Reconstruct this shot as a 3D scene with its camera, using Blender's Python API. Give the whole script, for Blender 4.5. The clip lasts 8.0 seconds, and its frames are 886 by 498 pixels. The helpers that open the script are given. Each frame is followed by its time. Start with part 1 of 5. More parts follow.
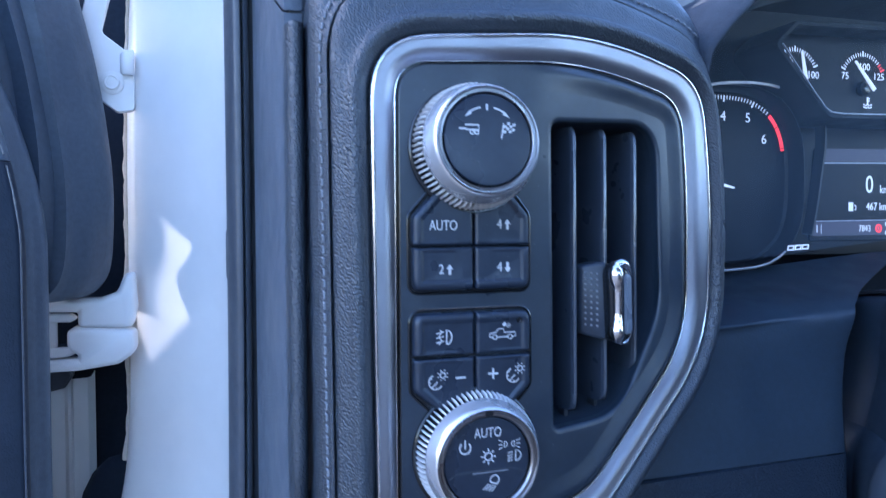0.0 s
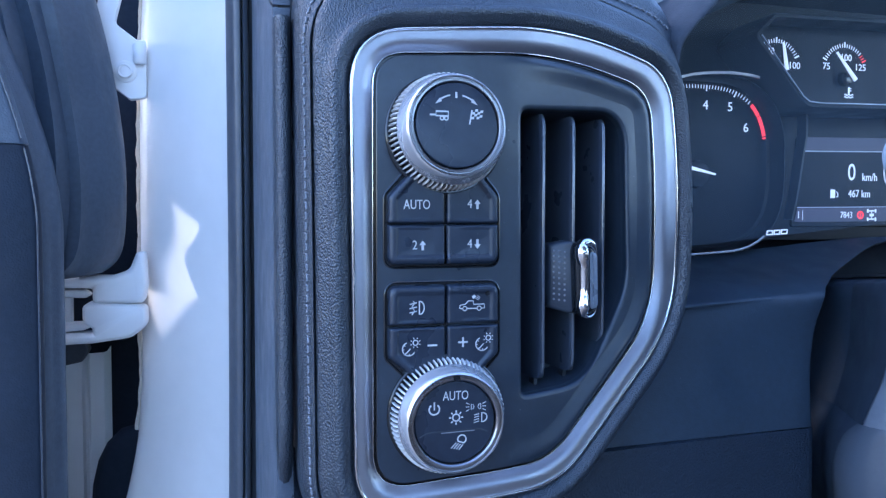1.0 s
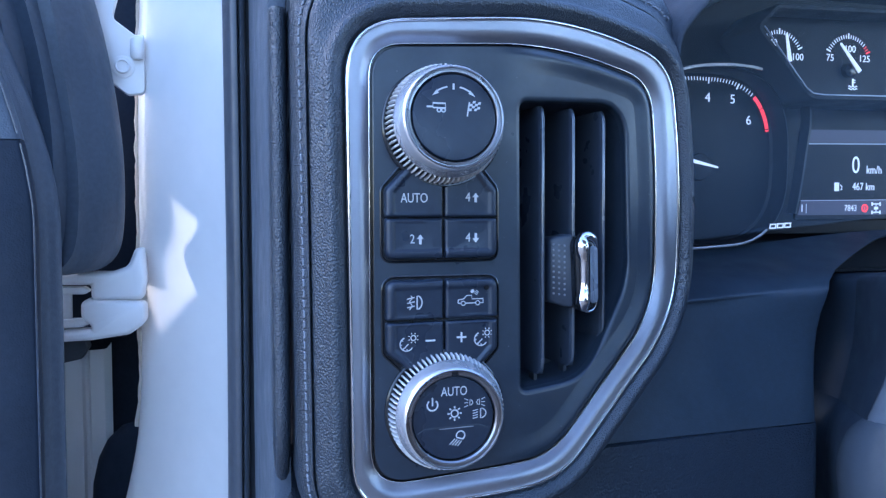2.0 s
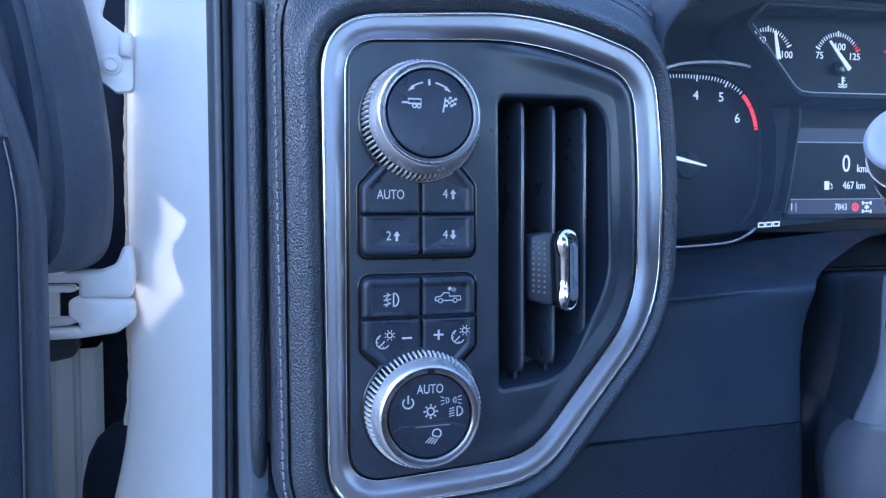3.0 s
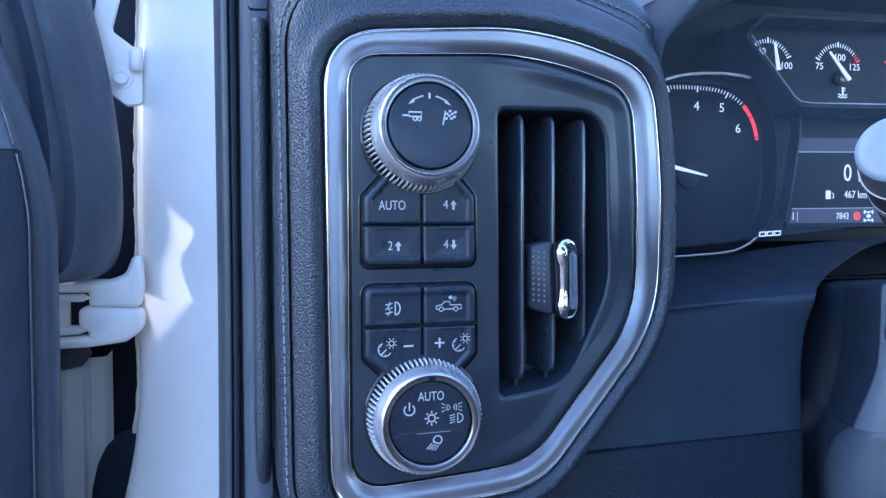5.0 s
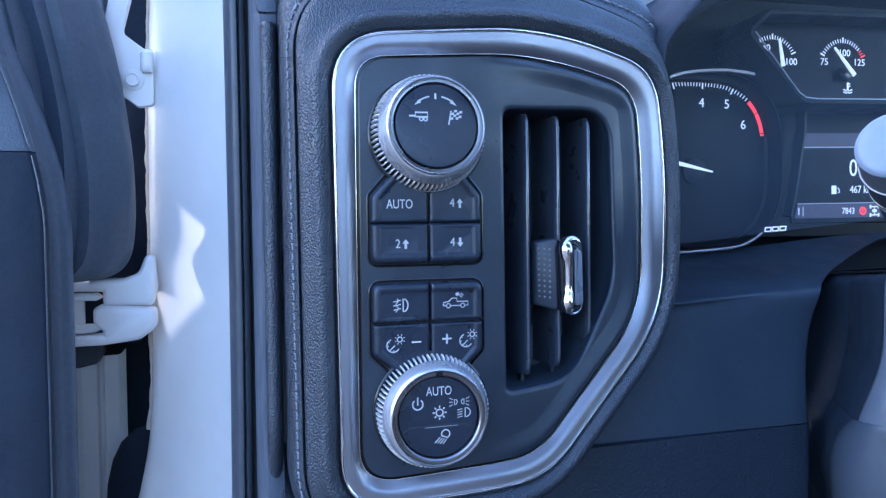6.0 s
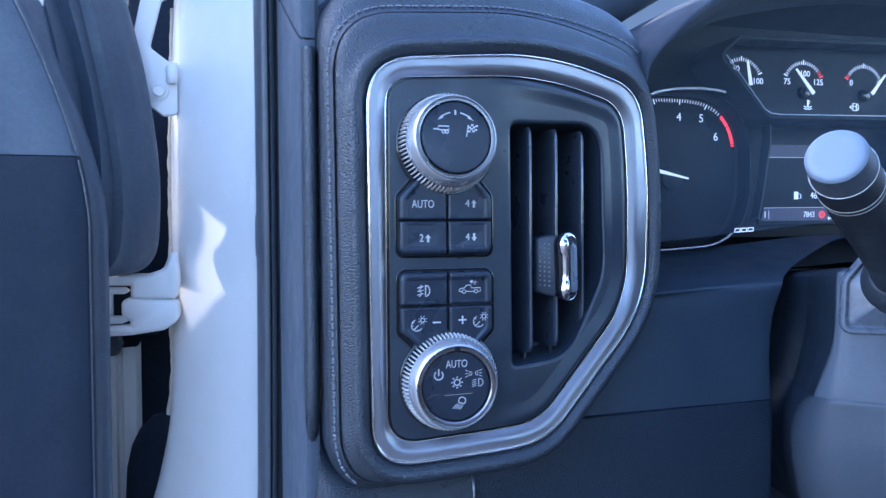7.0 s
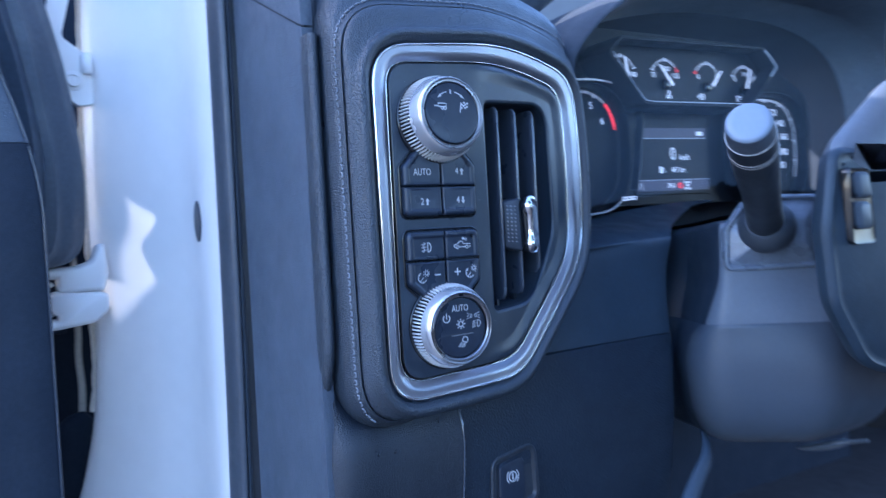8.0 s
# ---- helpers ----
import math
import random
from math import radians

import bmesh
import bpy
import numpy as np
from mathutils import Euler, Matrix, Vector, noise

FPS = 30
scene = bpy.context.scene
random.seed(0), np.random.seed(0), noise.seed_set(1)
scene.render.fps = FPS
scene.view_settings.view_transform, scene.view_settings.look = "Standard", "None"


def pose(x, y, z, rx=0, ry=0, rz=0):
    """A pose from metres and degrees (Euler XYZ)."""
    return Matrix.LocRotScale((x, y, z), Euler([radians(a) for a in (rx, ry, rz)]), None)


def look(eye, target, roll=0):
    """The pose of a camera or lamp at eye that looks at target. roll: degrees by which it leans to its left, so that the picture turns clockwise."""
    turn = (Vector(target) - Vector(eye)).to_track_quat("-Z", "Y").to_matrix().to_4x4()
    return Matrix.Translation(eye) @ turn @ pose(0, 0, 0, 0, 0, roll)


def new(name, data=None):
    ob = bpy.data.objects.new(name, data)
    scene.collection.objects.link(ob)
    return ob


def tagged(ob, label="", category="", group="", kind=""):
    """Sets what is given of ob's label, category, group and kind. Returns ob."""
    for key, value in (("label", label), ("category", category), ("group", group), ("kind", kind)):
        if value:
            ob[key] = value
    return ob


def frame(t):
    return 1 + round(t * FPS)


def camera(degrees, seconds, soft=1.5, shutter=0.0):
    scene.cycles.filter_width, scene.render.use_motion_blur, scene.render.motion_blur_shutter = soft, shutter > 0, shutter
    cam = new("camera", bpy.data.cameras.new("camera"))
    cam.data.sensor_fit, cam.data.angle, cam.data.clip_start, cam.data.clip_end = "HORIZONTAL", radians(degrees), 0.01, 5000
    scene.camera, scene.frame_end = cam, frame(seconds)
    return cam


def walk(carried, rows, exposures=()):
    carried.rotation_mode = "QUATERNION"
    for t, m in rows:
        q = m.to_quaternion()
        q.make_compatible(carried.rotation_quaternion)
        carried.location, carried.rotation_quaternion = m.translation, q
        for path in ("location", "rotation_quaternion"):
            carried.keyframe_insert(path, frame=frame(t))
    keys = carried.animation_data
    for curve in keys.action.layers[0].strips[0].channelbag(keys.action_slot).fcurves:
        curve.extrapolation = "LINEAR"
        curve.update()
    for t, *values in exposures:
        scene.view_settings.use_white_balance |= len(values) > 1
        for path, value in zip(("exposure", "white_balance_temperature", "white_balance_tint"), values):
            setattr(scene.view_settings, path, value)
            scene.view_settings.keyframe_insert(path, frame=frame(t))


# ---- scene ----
cam = camera(59.9, 8.0, soft=1.3, shutter=0.45)
PATH = [
    (0, (-0.10239, -0.28459, 1.25575), (0.4987, 1.6224, 1.2107), -0.50),
    (0.2, (-0.09385, -0.29073, 1.25040), (0.4873, 1.6223, 1.1987), -0.52),
    (0.5, (-0.09079, -0.30973, 1.25125), (0.4727, 1.6081, 1.1848), -0.06),
    (1, (-0.09039, -0.31406, 1.25105), (0.4558, 1.6086, 1.1796), -0.06),
    (1.5, (-0.09025, -0.31061, 1.25026), (0.4507, 1.6132, 1.1701), -0.20),
    (3, (-0.07585, -0.31183, 1.24816), (0.4529, 1.6154, 1.1694), -0.20),
    (3.5, (-0.07415, -0.31396, 1.24656), (0.4587, 1.6125, 1.1776), 0.19),
    (4, (-0.07301, -0.31907, 1.24746), (0.4586, 1.6081, 1.1899), 0.25),
    (4.5, (-0.07370, -0.31860, 1.24805), (0.4493, 1.6112, 1.1978), 0.01),
    (6, (-0.07434, -0.32498, 1.24883), (0.4075, 1.6151, 1.1874), -0.73),
    (6.5, (-0.08725, -0.34737, 1.24713), (0.4103, 1.5889, 1.1911), -0.70),
    (7, (-0.10656, -0.37394, 1.24450), (0.4303, 1.5521, 1.1983), -0.47),
    (7.3, (-0.13245, -0.39427, 1.24399), (0.4429, 1.5206, 1.1981), -0.06),
    (7.5, (-0.14838, -0.39761, 1.23618), (0.4924, 1.4966, 1.1978), -0.09),
    (7.7, (-0.17232, -0.39922, 1.22986), (0.5804, 1.4534, 1.1952), -0.79),
    (7.9, (-0.20814, -0.39259, 1.22507), (0.7135, 1.3820, 1.1861), -2.21),
    (8, (-0.22931, -0.38625, 1.22331), (0.7876, 1.3354, 1.1783), -3.16),
    (8.1, (-0.25050, -0.37990, 1.22150), (0.8617, 1.2888, 1.1705), -4.10),
]
EXPOSURE, KELVIN, TINT = 2.94, 5130.0, 15.5
walk(cam, [(t, look(eye, target, roll)) for t, eye, target, roll in PATH], [(0, EXPOSURE, KELVIN, TINT), (7.3, EXPOSURE, KELVIN, TINT), (8, EXPOSURE - 0.13, KELVIN - 150.0, TINT)])

# ---- world and sun ----
SUN_ELEVATION, SUN_AZIMUTH = 35.0, 145.0  # azimuth: counted from +x towards +y
world = bpy.data.worlds.new("sky")
scene.world = world
world.use_nodes = True
wn = world.node_tree.nodes
sky = wn.new("ShaderNodeTexSky")
sky.sky_type = "NISHITA"
sky.sun_disc = False
sky.sun_elevation = radians(SUN_ELEVATION)
sky.dust_density = 1.5
sky.sun_rotation = radians(90.0 - SUN_AZIMUTH)
world.node_tree.links.new(sky.outputs[0], wn["Background"].inputs[0])
wn["Background"].inputs[1].default_value = 0.15
sun = new("sun", bpy.data.lights.new("sun", "SUN"))
sun.data.energy = 2.0
sun.data.angle = radians(0.6)
sun.data.color = (1.0, 0.86, 0.70)
sun_way = Vector((math.cos(radians(SUN_ELEVATION)) * math.cos(radians(SUN_AZIMUTH)), math.cos(radians(SUN_ELEVATION)) * math.sin(radians(SUN_AZIMUTH)), math.sin(radians(SUN_ELEVATION))))
sun.matrix_world = look(sun_way * 6, (0, 0, 0))


# ---- materials ----
def material(name, colour, rough=0.5, metal=0.0, vary=0.15, grain=300.0, bump=0.0, bump_scale=600.0, kind="noise", coat=0.0, specular=0.5, rough_vary=0.1, stretch=(1, 1, 1), dust=0.0):
    m = bpy.data.materials.new(name)
    m.use_nodes = True
    n, l = m.node_tree.nodes, m.node_tree.links
    b = n["Principled BSDF"]
    b.inputs["Metallic"].default_value = metal
    b.inputs["Coat Weight"].default_value = coat
    b.inputs["Coat Roughness"].default_value = 0.08
    b.inputs["Specular IOR Level"].default_value = specular
    place = n.new("ShaderNodeNewGeometry").outputs["Position"]
    if stretch != (1, 1, 1):
        mul = n.new("ShaderNodeVectorMath")
        mul.operation = "MULTIPLY"
        mul.inputs[1].default_value = stretch
        l.new(place, mul.inputs[0])
        place = mul.outputs[0]

    def texture(scale, detail=3.0):
        t = n.new("ShaderNodeTexNoise")
        t.inputs["Scale"].default_value = scale
        t.inputs["Detail"].default_value = detail
        l.new(place, t.inputs["Vector"])
        return t.outputs[0]

    def span(value, low, high, start=0.3, end=0.7):
        r = n.new("ShaderNodeMapRange")
        r.inputs["From Min"].default_value, r.inputs["From Max"].default_value = start, end
        r.inputs["To Min"].default_value, r.inputs["To Max"].default_value = low, high
        l.new(value, r.inputs["Value"])
        return r.outputs[0]

    coarse, fine = texture(grain / 14.0), texture(grain)
    add = n.new("ShaderNodeMath")
    add.operation = "ADD"
    l.new(span(coarse, -vary, vary, 0.15, 0.85), add.inputs[0])
    l.new(span(fine, 1.0 - vary * 0.6, 1.0 + vary * 0.6), add.inputs[1])
    scale = n.new("ShaderNodeVectorMath")
    scale.operation = "SCALE"
    scale.inputs[0].default_value = colour
    l.new(add.outputs[0], scale.inputs["Scale"])
    colour_out = scale.outputs[0]
    if dust > 0:
        specks = span(texture(1500.0, 1.0), 0.0, 1.0, 0.80, 0.84)
        mix = n.new("ShaderNodeMix")
        mix.data_type = "RGBA"
        mix.inputs["B"].default_value = (0.5, 0.5, 0.5, 1)
        thin = n.new("ShaderNodeMath")
        thin.operation = "MULTIPLY"
        thin.inputs[1].default_value = dust
        l.new(specks, thin.inputs[0])
        l.new(thin.outputs[0], mix.inputs["Factor"])
        l.new(colour_out, mix.inputs["A"])
        colour_out = mix.outputs["Result"]
    l.new(colour_out, b.inputs["Base Color"])
    l.new(span(texture(grain / 6.0), max(0.02, rough - rough_vary), min(1.0, rough + rough_vary)), b.inputs["Roughness"])
    if bump > 0:
        if kind == "leather":
            v = n.new("ShaderNodeTexVoronoi")
            v.feature = "SMOOTH_F1"
            v.inputs["Scale"].default_value = bump_scale
            v.inputs["Smoothness"].default_value = 0.2
            warp = n.new("ShaderNodeTexNoise")
            warp.inputs["Scale"].default_value = bump_scale * 0.5
            l.new(place, warp.inputs["Vector"])
            shift = n.new("ShaderNodeVectorMath")
            shift.operation = "MULTIPLY_ADD"
            shift.inputs[1].default_value = (0.22 / bump_scale,) * 3
            l.new(warp.outputs["Color"], shift.inputs[0])
            l.new(place, shift.inputs[2])
            l.new(shift.outputs[0], v.inputs["Vector"])
            height = span(v.outputs["Distance"], 1.0, 0.0, 0.05, 0.75)
        else:
            height = texture(bump_scale, 2.0)
        bm_node = n.new("ShaderNodeBump")
        bm_node.inputs["Strength"].default_value = 1.0
        bm_node.inputs["Distance"].default_value = bump
        l.new(height, bm_node.inputs["Height"])
        l.new(bm_node.outputs[0], b.inputs["Normal"])
    return m


def glowing(name, colour, strength):
    m = bpy.data.materials.new(name)
    m.use_nodes = True
    b = m.node_tree.nodes["Principled BSDF"]
    b.inputs["Base Color"].default_value = (*colour, 1)
    b.inputs["Emission Color"].default_value = (*colour, 1)
    b.inputs["Emission Strength"].default_value = strength
    return m


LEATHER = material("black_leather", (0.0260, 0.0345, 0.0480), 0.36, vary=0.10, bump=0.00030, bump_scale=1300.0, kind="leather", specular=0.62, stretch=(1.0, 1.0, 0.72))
# darker copy of the pad leather: shade below the pad in its colour
LOWLEATHER = material("shaded_lower_leather", (0.0130, 0.0185, 0.0290), 0.34, vary=0.10, bump=0.00028, bump_scale=1300.0, kind="leather", specular=0.65)
SOFT = material("soft_grained_plastic", (0.0344, 0.0420, 0.0554), 0.55, bump=0.00010, bump_scale=900.0, kind="leather")
PLASTIC = material("black_satin_plastic", (0.0246, 0.0300, 0.0396), 0.42, bump=0.00004, bump_scale=2500.0, dust=0.5)
PANEL = material("dark_panel_plastic", (0.0165, 0.0262, 0.0415), 0.36, bump=0.00003, bump_scale=2500.0, dust=0.8, specular=0.65)
VENTWALL = material("vent_lining", (0.0270, 0.0370, 0.0550), 0.5, bump=0.00002, bump_scale=2500.0)
VANE = material("vane_plastic", (0.0290, 0.0370, 0.0530), 0.34, bump=0.00002, bump_scale=2500.0, specular=0.35)
GLOSS = material("black_gloss_plastic", (0.0090, 0.0110, 0.0145), 0.16, rough_vary=0.04)
KEY = material("button_plastic", (0.0165, 0.0240, 0.0400), 0.32, bump=0.00003, bump_scale=3000.0, dust=0.5, specular=0.5)
SATIN = material("satin_chrome", (0.3450, 0.3550, 0.4050), 0.40, metal=1.0, vary=0.03, grain=500.0, rough_vary=0.03)
TEETH = material("bright_knurled_metal", (0.8400, 0.8300, 0.8200), 0.18, metal=0.42, vary=0.03, rough_vary=0.03)
CHROME = material("polished_chrome", (0.7400, 0.7400, 0.7600), 0.12, metal=1.0, vary=0.04, rough_vary=0.04)
KNURL = material("silver_knob", (0.6600, 0.6600, 0.6800), 0.24, metal=0.72, vary=0.04, rough_vary=0.05)
INK = material("white_print", (0.5200, 0.5250, 0.5400), 0.5, vary=0.03)
THREAD = material("grey_thread", (0.1900, 0.2050, 0.2350), 0.7, vary=0.2, grain=2000.0)
RUBBER = material("black_rubber", (0.0460, 0.0540, 0.0690), 0.42, bump=0.0001, bump_scale=900.0)
PAINT = material("white_car_paint", (0.7400, 0.7250, 0.7050), 0.42, vary=0.03, grain=60.0, coat=0.15, specular=0.4, bump=0.00002, bump_scale=500.0)
SEALER = material("beige_seam_sealer", (0.5500, 0.5000, 0.4200), 0.6, vary=0.15, bump=0.0008, bump_scale=180.0)
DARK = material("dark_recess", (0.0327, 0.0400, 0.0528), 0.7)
COVERGREY = material("folded_cover", (0.0420, 0.0560, 0.0800), 0.45, vary=0.2, bump=0.0004, bump_scale=120.0)
DOT = material("grey_dot", (0.2000, 0.2050, 0.2300), 0.5)
TRIMGREY = material("grey_door_plastic", (0.070, 0.087, 0.115), 0.5, bump=0.0001, bump_scale=800.0, kind="leather")
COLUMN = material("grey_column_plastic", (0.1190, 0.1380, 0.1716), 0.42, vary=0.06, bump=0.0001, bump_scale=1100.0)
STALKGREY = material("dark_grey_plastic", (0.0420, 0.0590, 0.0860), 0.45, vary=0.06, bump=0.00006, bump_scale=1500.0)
# column grey with the shade low on the column put into its colour
LOWCOLUMN = material("shaded_column_plastic", (0.0600, 0.0730, 0.0960), 0.42, vary=0.06, bump=0.0001, bump_scale=1100.0)
CAPGREY = material("pale_cap_plastic", (0.165, 0.205, 0.268), 0.4, vary=0.04, bump=0.00005, bump_scale=1500.0)
ENDGREY = material("grey_end_plastic", (0.0696, 0.0850, 0.1122), 0.5, bump=0.0001, bump_scale=900.0, kind="leather")
RIMGREY = material("satin_rim", (0.3000, 0.3000, 0.3200), 0.3, metal=1.0, vary=0.05)
HEADLINER = material("grey_headliner", (0.5000, 0.5000, 0.5000), 0.9, vary=0.1, bump=0.0005, bump_scale=300.0)
CARPET = material("black_carpet", (0.0300, 0.0300, 0.0320), 0.95, vary=0.3, bump=0.002, bump_scale=300.0)
FARWALL = material("pale_render", (0.1400, 0.1450, 0.1550), 0.9, vary=0.1, grain=2.0)
ASPHALT = material("asphalt", (0.050, 0.049, 0.047), 0.9, vary=0.3, grain=60.0, bump=0.004, bump_scale=80.0)
LIT = glowing("gauge_white", (0.70, 0.74, 0.82), 0.11)
LITRED = glowing("gauge_red", (0.85, 0.04, 0.05), 0.22)
LITGREY = glowing("display_bar", (0.055, 0.055, 0.085), 0.06)
LITDIM = glowing("display_line", (0.35, 0.38, 0.46), 0.06)
SCREEN = material("dark_display", (0.0106, 0.0130, 0.0172), 0.4, rough_vary=0.05, specular=0.15)
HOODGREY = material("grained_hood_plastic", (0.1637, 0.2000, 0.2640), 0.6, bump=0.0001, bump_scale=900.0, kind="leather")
# a darker trim piece, with the shade low on the door added to its colour
LOWTRIM = material("shaded_darker_door_plastic", (0.019, 0.026, 0.040), 0.58, bump=0.0001, bump_scale=800.0, kind="leather", specular=0.22)
# near-black that paints the deep shade inside gaps
GAPSHADE = material("gap_shade", (0.0200, 0.0260, 0.0390), 0.8, specular=0.2)
BOOTRUBBER = material("boot_rubber", (0.0150, 0.0200, 0.0300), 0.8, bump=0.0001, bump_scale=900.0, specular=0.12)
VANEEDGE = material("glossy_edge", (0.0558, 0.0670, 0.0880), 0.22, coat=0.6, specular=0.7)
PLATE_GREY = material("satin_plate_plastic", (0.1395, 0.1620, 0.2035), 0.27, specular=0.6, bump=0.00005, bump_scale=1500.0)
KNEETOP = material("dark_blue_black_plastic", (0.0215, 0.0350, 0.0540), 0.5, bump=0.00005, bump_scale=900.0, kind="leather", dust=0.3)
KNEE = material("dark_knee_plastic", (0.0140, 0.0220, 0.0355), 0.5, bump=0.00030, bump_scale=750.0, kind="leather", dust=0.4, specular=0.35)
DASHTOP = material("dull_dash_top", (0.0344, 0.0420, 0.0550), 0.85, bump=0.0001, bump_scale=900.0, kind="leather", specular=0.25)
BEZEL = material("matt_black_bezel", (0.0172, 0.0210, 0.0277), 0.6, specular=0.25)

# darker copy of the column grey, for shade painted on its sides
COLUMNSHADE = material("column_side_shade", (0.0225, 0.0330, 0.0510), 0.5, bump=0.0001, bump_scale=1100.0)
# shaded copy of the hood plastic
HOODSHADE = material("shaded_hood_plastic", (0.1050, 0.1450, 0.1950), 0.6, bump=0.0001, bump_scale=900.0, kind="leather")

# clear lens with a blue film that paints a veil of light over the dials
HAZED = bpy.data.materials.new("hazed_clear_lens")
HAZED.use_nodes = True
dn, dl = HAZED.node_tree.nodes, HAZED.node_tree.links
clear = dn.new("ShaderNodeBsdfTransparent")
film = dn["Principled BSDF"]
film.inputs["Base Color"].default_value = (0.36, 0.52, 0.74, 1)
film.inputs["Roughness"].default_value = 0.6
cloud = dn.new("ShaderNodeTexNoise")
cloud.inputs["Scale"].default_value = 30.0
amount = dn.new("ShaderNodeMapRange")
amount.inputs["To Min"].default_value, amount.inputs["To Max"].default_value = 0.05, 0.10
dl.new(cloud.outputs[0], amount.inputs["Value"])
blend = dn.new("ShaderNodeMixShader")
dl.new(amount.outputs[0], blend.inputs[0])
dl.new(clear.outputs[0], blend.inputs[1])
dl.new(film.outputs[0], blend.inputs[2])
dl.new(blend.outputs[0], dn["Material Output"].inputs["Surface"])

# ---- building helpers (millimetres round the middle of the switch panel; heights count from Z0) ----
Z0 = 1.25
MM = 0.001


def bend(u):
    """How far the dash face falls back towards the middle of the car, in millimetres."""
    d = u - 33.0
    return 0.135 * (d + math.sqrt(d * d + 144.0))


def on_dash(u, v, w):
    """A point of the dash face: u across, v up, w proud of it."""
    return Vector((u * MM, (bend(u) - w) * MM, Z0 + v * MM))


def at(x, y, v):
    return Vector((x * MM, y * MM, Z0 + v * MM))


def rpoly(corners, seg=7, edge=6):
    """A closed outline with rounded corners, from corners (x, z, radius)."""
    out, arcs, n = [], [], len(corners)
    for i, (x, z, r) in enumerate(corners):
        p, a, b = Vector((x, z)), Vector(corners[i - 1][:2]), Vector(corners[(i + 1) % n][:2])
        da, db = (a - p).normalized(), (b - p).normalized()
        half = math.acos(max(-1, min(1, da.dot(db)))) / 2
        cut = min(r / max(math.tan(half), 1e-4), 0.49 * (a - p).length, 0.49 * (b - p).length)
        pa, pb = p + da * cut, p + db * cut
        arc = []
        for k in range(seg + 1):
            s = k / seg
            arc.append(pa * (1 - s) ** 2 + p * (2 * s * (1 - s)) * 0.96 + (pa + pb) * (s * (1 - s)) * 0.04 + pb * s ** 2)
        arcs.append(arc)
    for i, arc in enumerate(arcs):
        nxt = arcs[(i + 1) % n][0]
        out += arc
        out += [arc[-1].lerp(nxt, k / (edge + 1)) for k in range(1, edge + 1)]
    return out


def area(loop):
    return 0.5 * sum(a.x * b.y - b.x * a.y for a, b in zip(loop, loop[1:] + loop[:1]))


def grown(loop, d):
    """The outline moved outwards by d."""
    sign = 1.0 if area(loop) > 0 else -1.0
    out, n = [], len(loop)
    for i, p in enumerate(loop):
        t = (loop[(i + 1) % n] - loop[i - 1])
        t = t.normalized() if t.length > 1e-9 else Vector((1, 0))
        out.append(p + Vector((t.y, -t.x)) * (d * sign))
    return out


def inset(corners, d):
    """The corners of an outline moved inwards by d, their rounding shrunk."""
    pts = [Vector(c[:2]) for c in corners]
    n = len(pts)
    sign = 1.0 if area(pts) > 0 else -1.0
    out = []
    for i, p in enumerate(pts):
        e0, e1 = (p - pts[i - 1]).normalized(), (pts[(i + 1) % n] - p).normalized()
        n0, n1 = Vector((-e0.y, e0.x)) * sign, Vector((-e1.y, e1.x)) * sign
        m = n0 + n1
        m = m * (d * 2.0 / max(m.length_squared, 0.3))
        out.append((p.x + m.x, p.y + m.y, max(0.25, corners[i][2] - 0.7 * d)))
    return out


def loft(bm, loops, closed=True, start=False, end=False):
    """Skin a row of loops of points; start, end: close the first or last with a face."""
    rows = [[bm.verts.new(p) for p in loop] for loop in loops]
    n = len(rows[0])
    for a, b in zip(rows, rows[1:]):
        for k in range(n if closed else n - 1):
            j = (k + 1) % n
            bm.faces.new((a[k], a[j], b[j], b[k]))
    if start:
        bm.faces.new(rows[0])
    if end:
        bm.faces.new(rows[-1])
    return rows


def eased(loops, k=4):
    """Rows between rows, on smooth curves through them."""
    out, n = [], len(loops)
    for i in range(n - 1):
        p0, p1, p2, p3 = loops[max(i - 1, 0)], loops[i], loops[i + 1], loops[min(i + 2, n - 1)]
        for s in range(k):
            t = s / k
            out.append([0.5 * ((2 * b) + (c - a) * t + (2 * a - 5 * b + 4 * c - d) * t * t + (3 * b - a - 3 * c + d) * t ** 3) for a, b, c, d in zip(p0, p1, p2, p3)])
    out.append(loops[-1])
    return out


def thing(name, place=(0, 0, 0), label="", category="", group="", kind=""):
    ob = new(name)
    ob.location = place
    ob.empty_display_size = 0.02
    return tagged(ob, label, category, group, kind)


def base_of(ob):
    p = Vector(ob.location)
    return p + base_of(ob.parent) if ob.parent else p


def part(name, bm, mat, parent=None, label="", smooth=38.0):
    """Link a bmesh, in world places, as ONE mesh object under a thing or a part."""
    bmesh.ops.remove_doubles(bm, verts=bm.verts, dist=1e-6)
    bmesh.ops.recalc_face_normals(bm, faces=bm.faces)
    me = bpy.data.meshes.new(name)
    bm.to_mesh(me)
    bm.free()
    return part_of(name, me, mat, parent, label, smooth)


def part_of(name, me, mat, parent=None, label="", smooth=38.0):
    me.materials.clear()
    me.materials.append(mat)
    if smooth:
        me.polygons.foreach_set("use_smooth", [True] * len(me.polygons))
        me.set_sharp_from_angle(angle=radians(smooth))
    ob = new(name, me)
    if parent:
        ob.parent = parent
        ob.matrix_parent_inverse = Matrix.Translation(-base_of(parent)) if parent.type == "EMPTY" else Matrix()
    if label:
        ob["label"] = label
    return ob


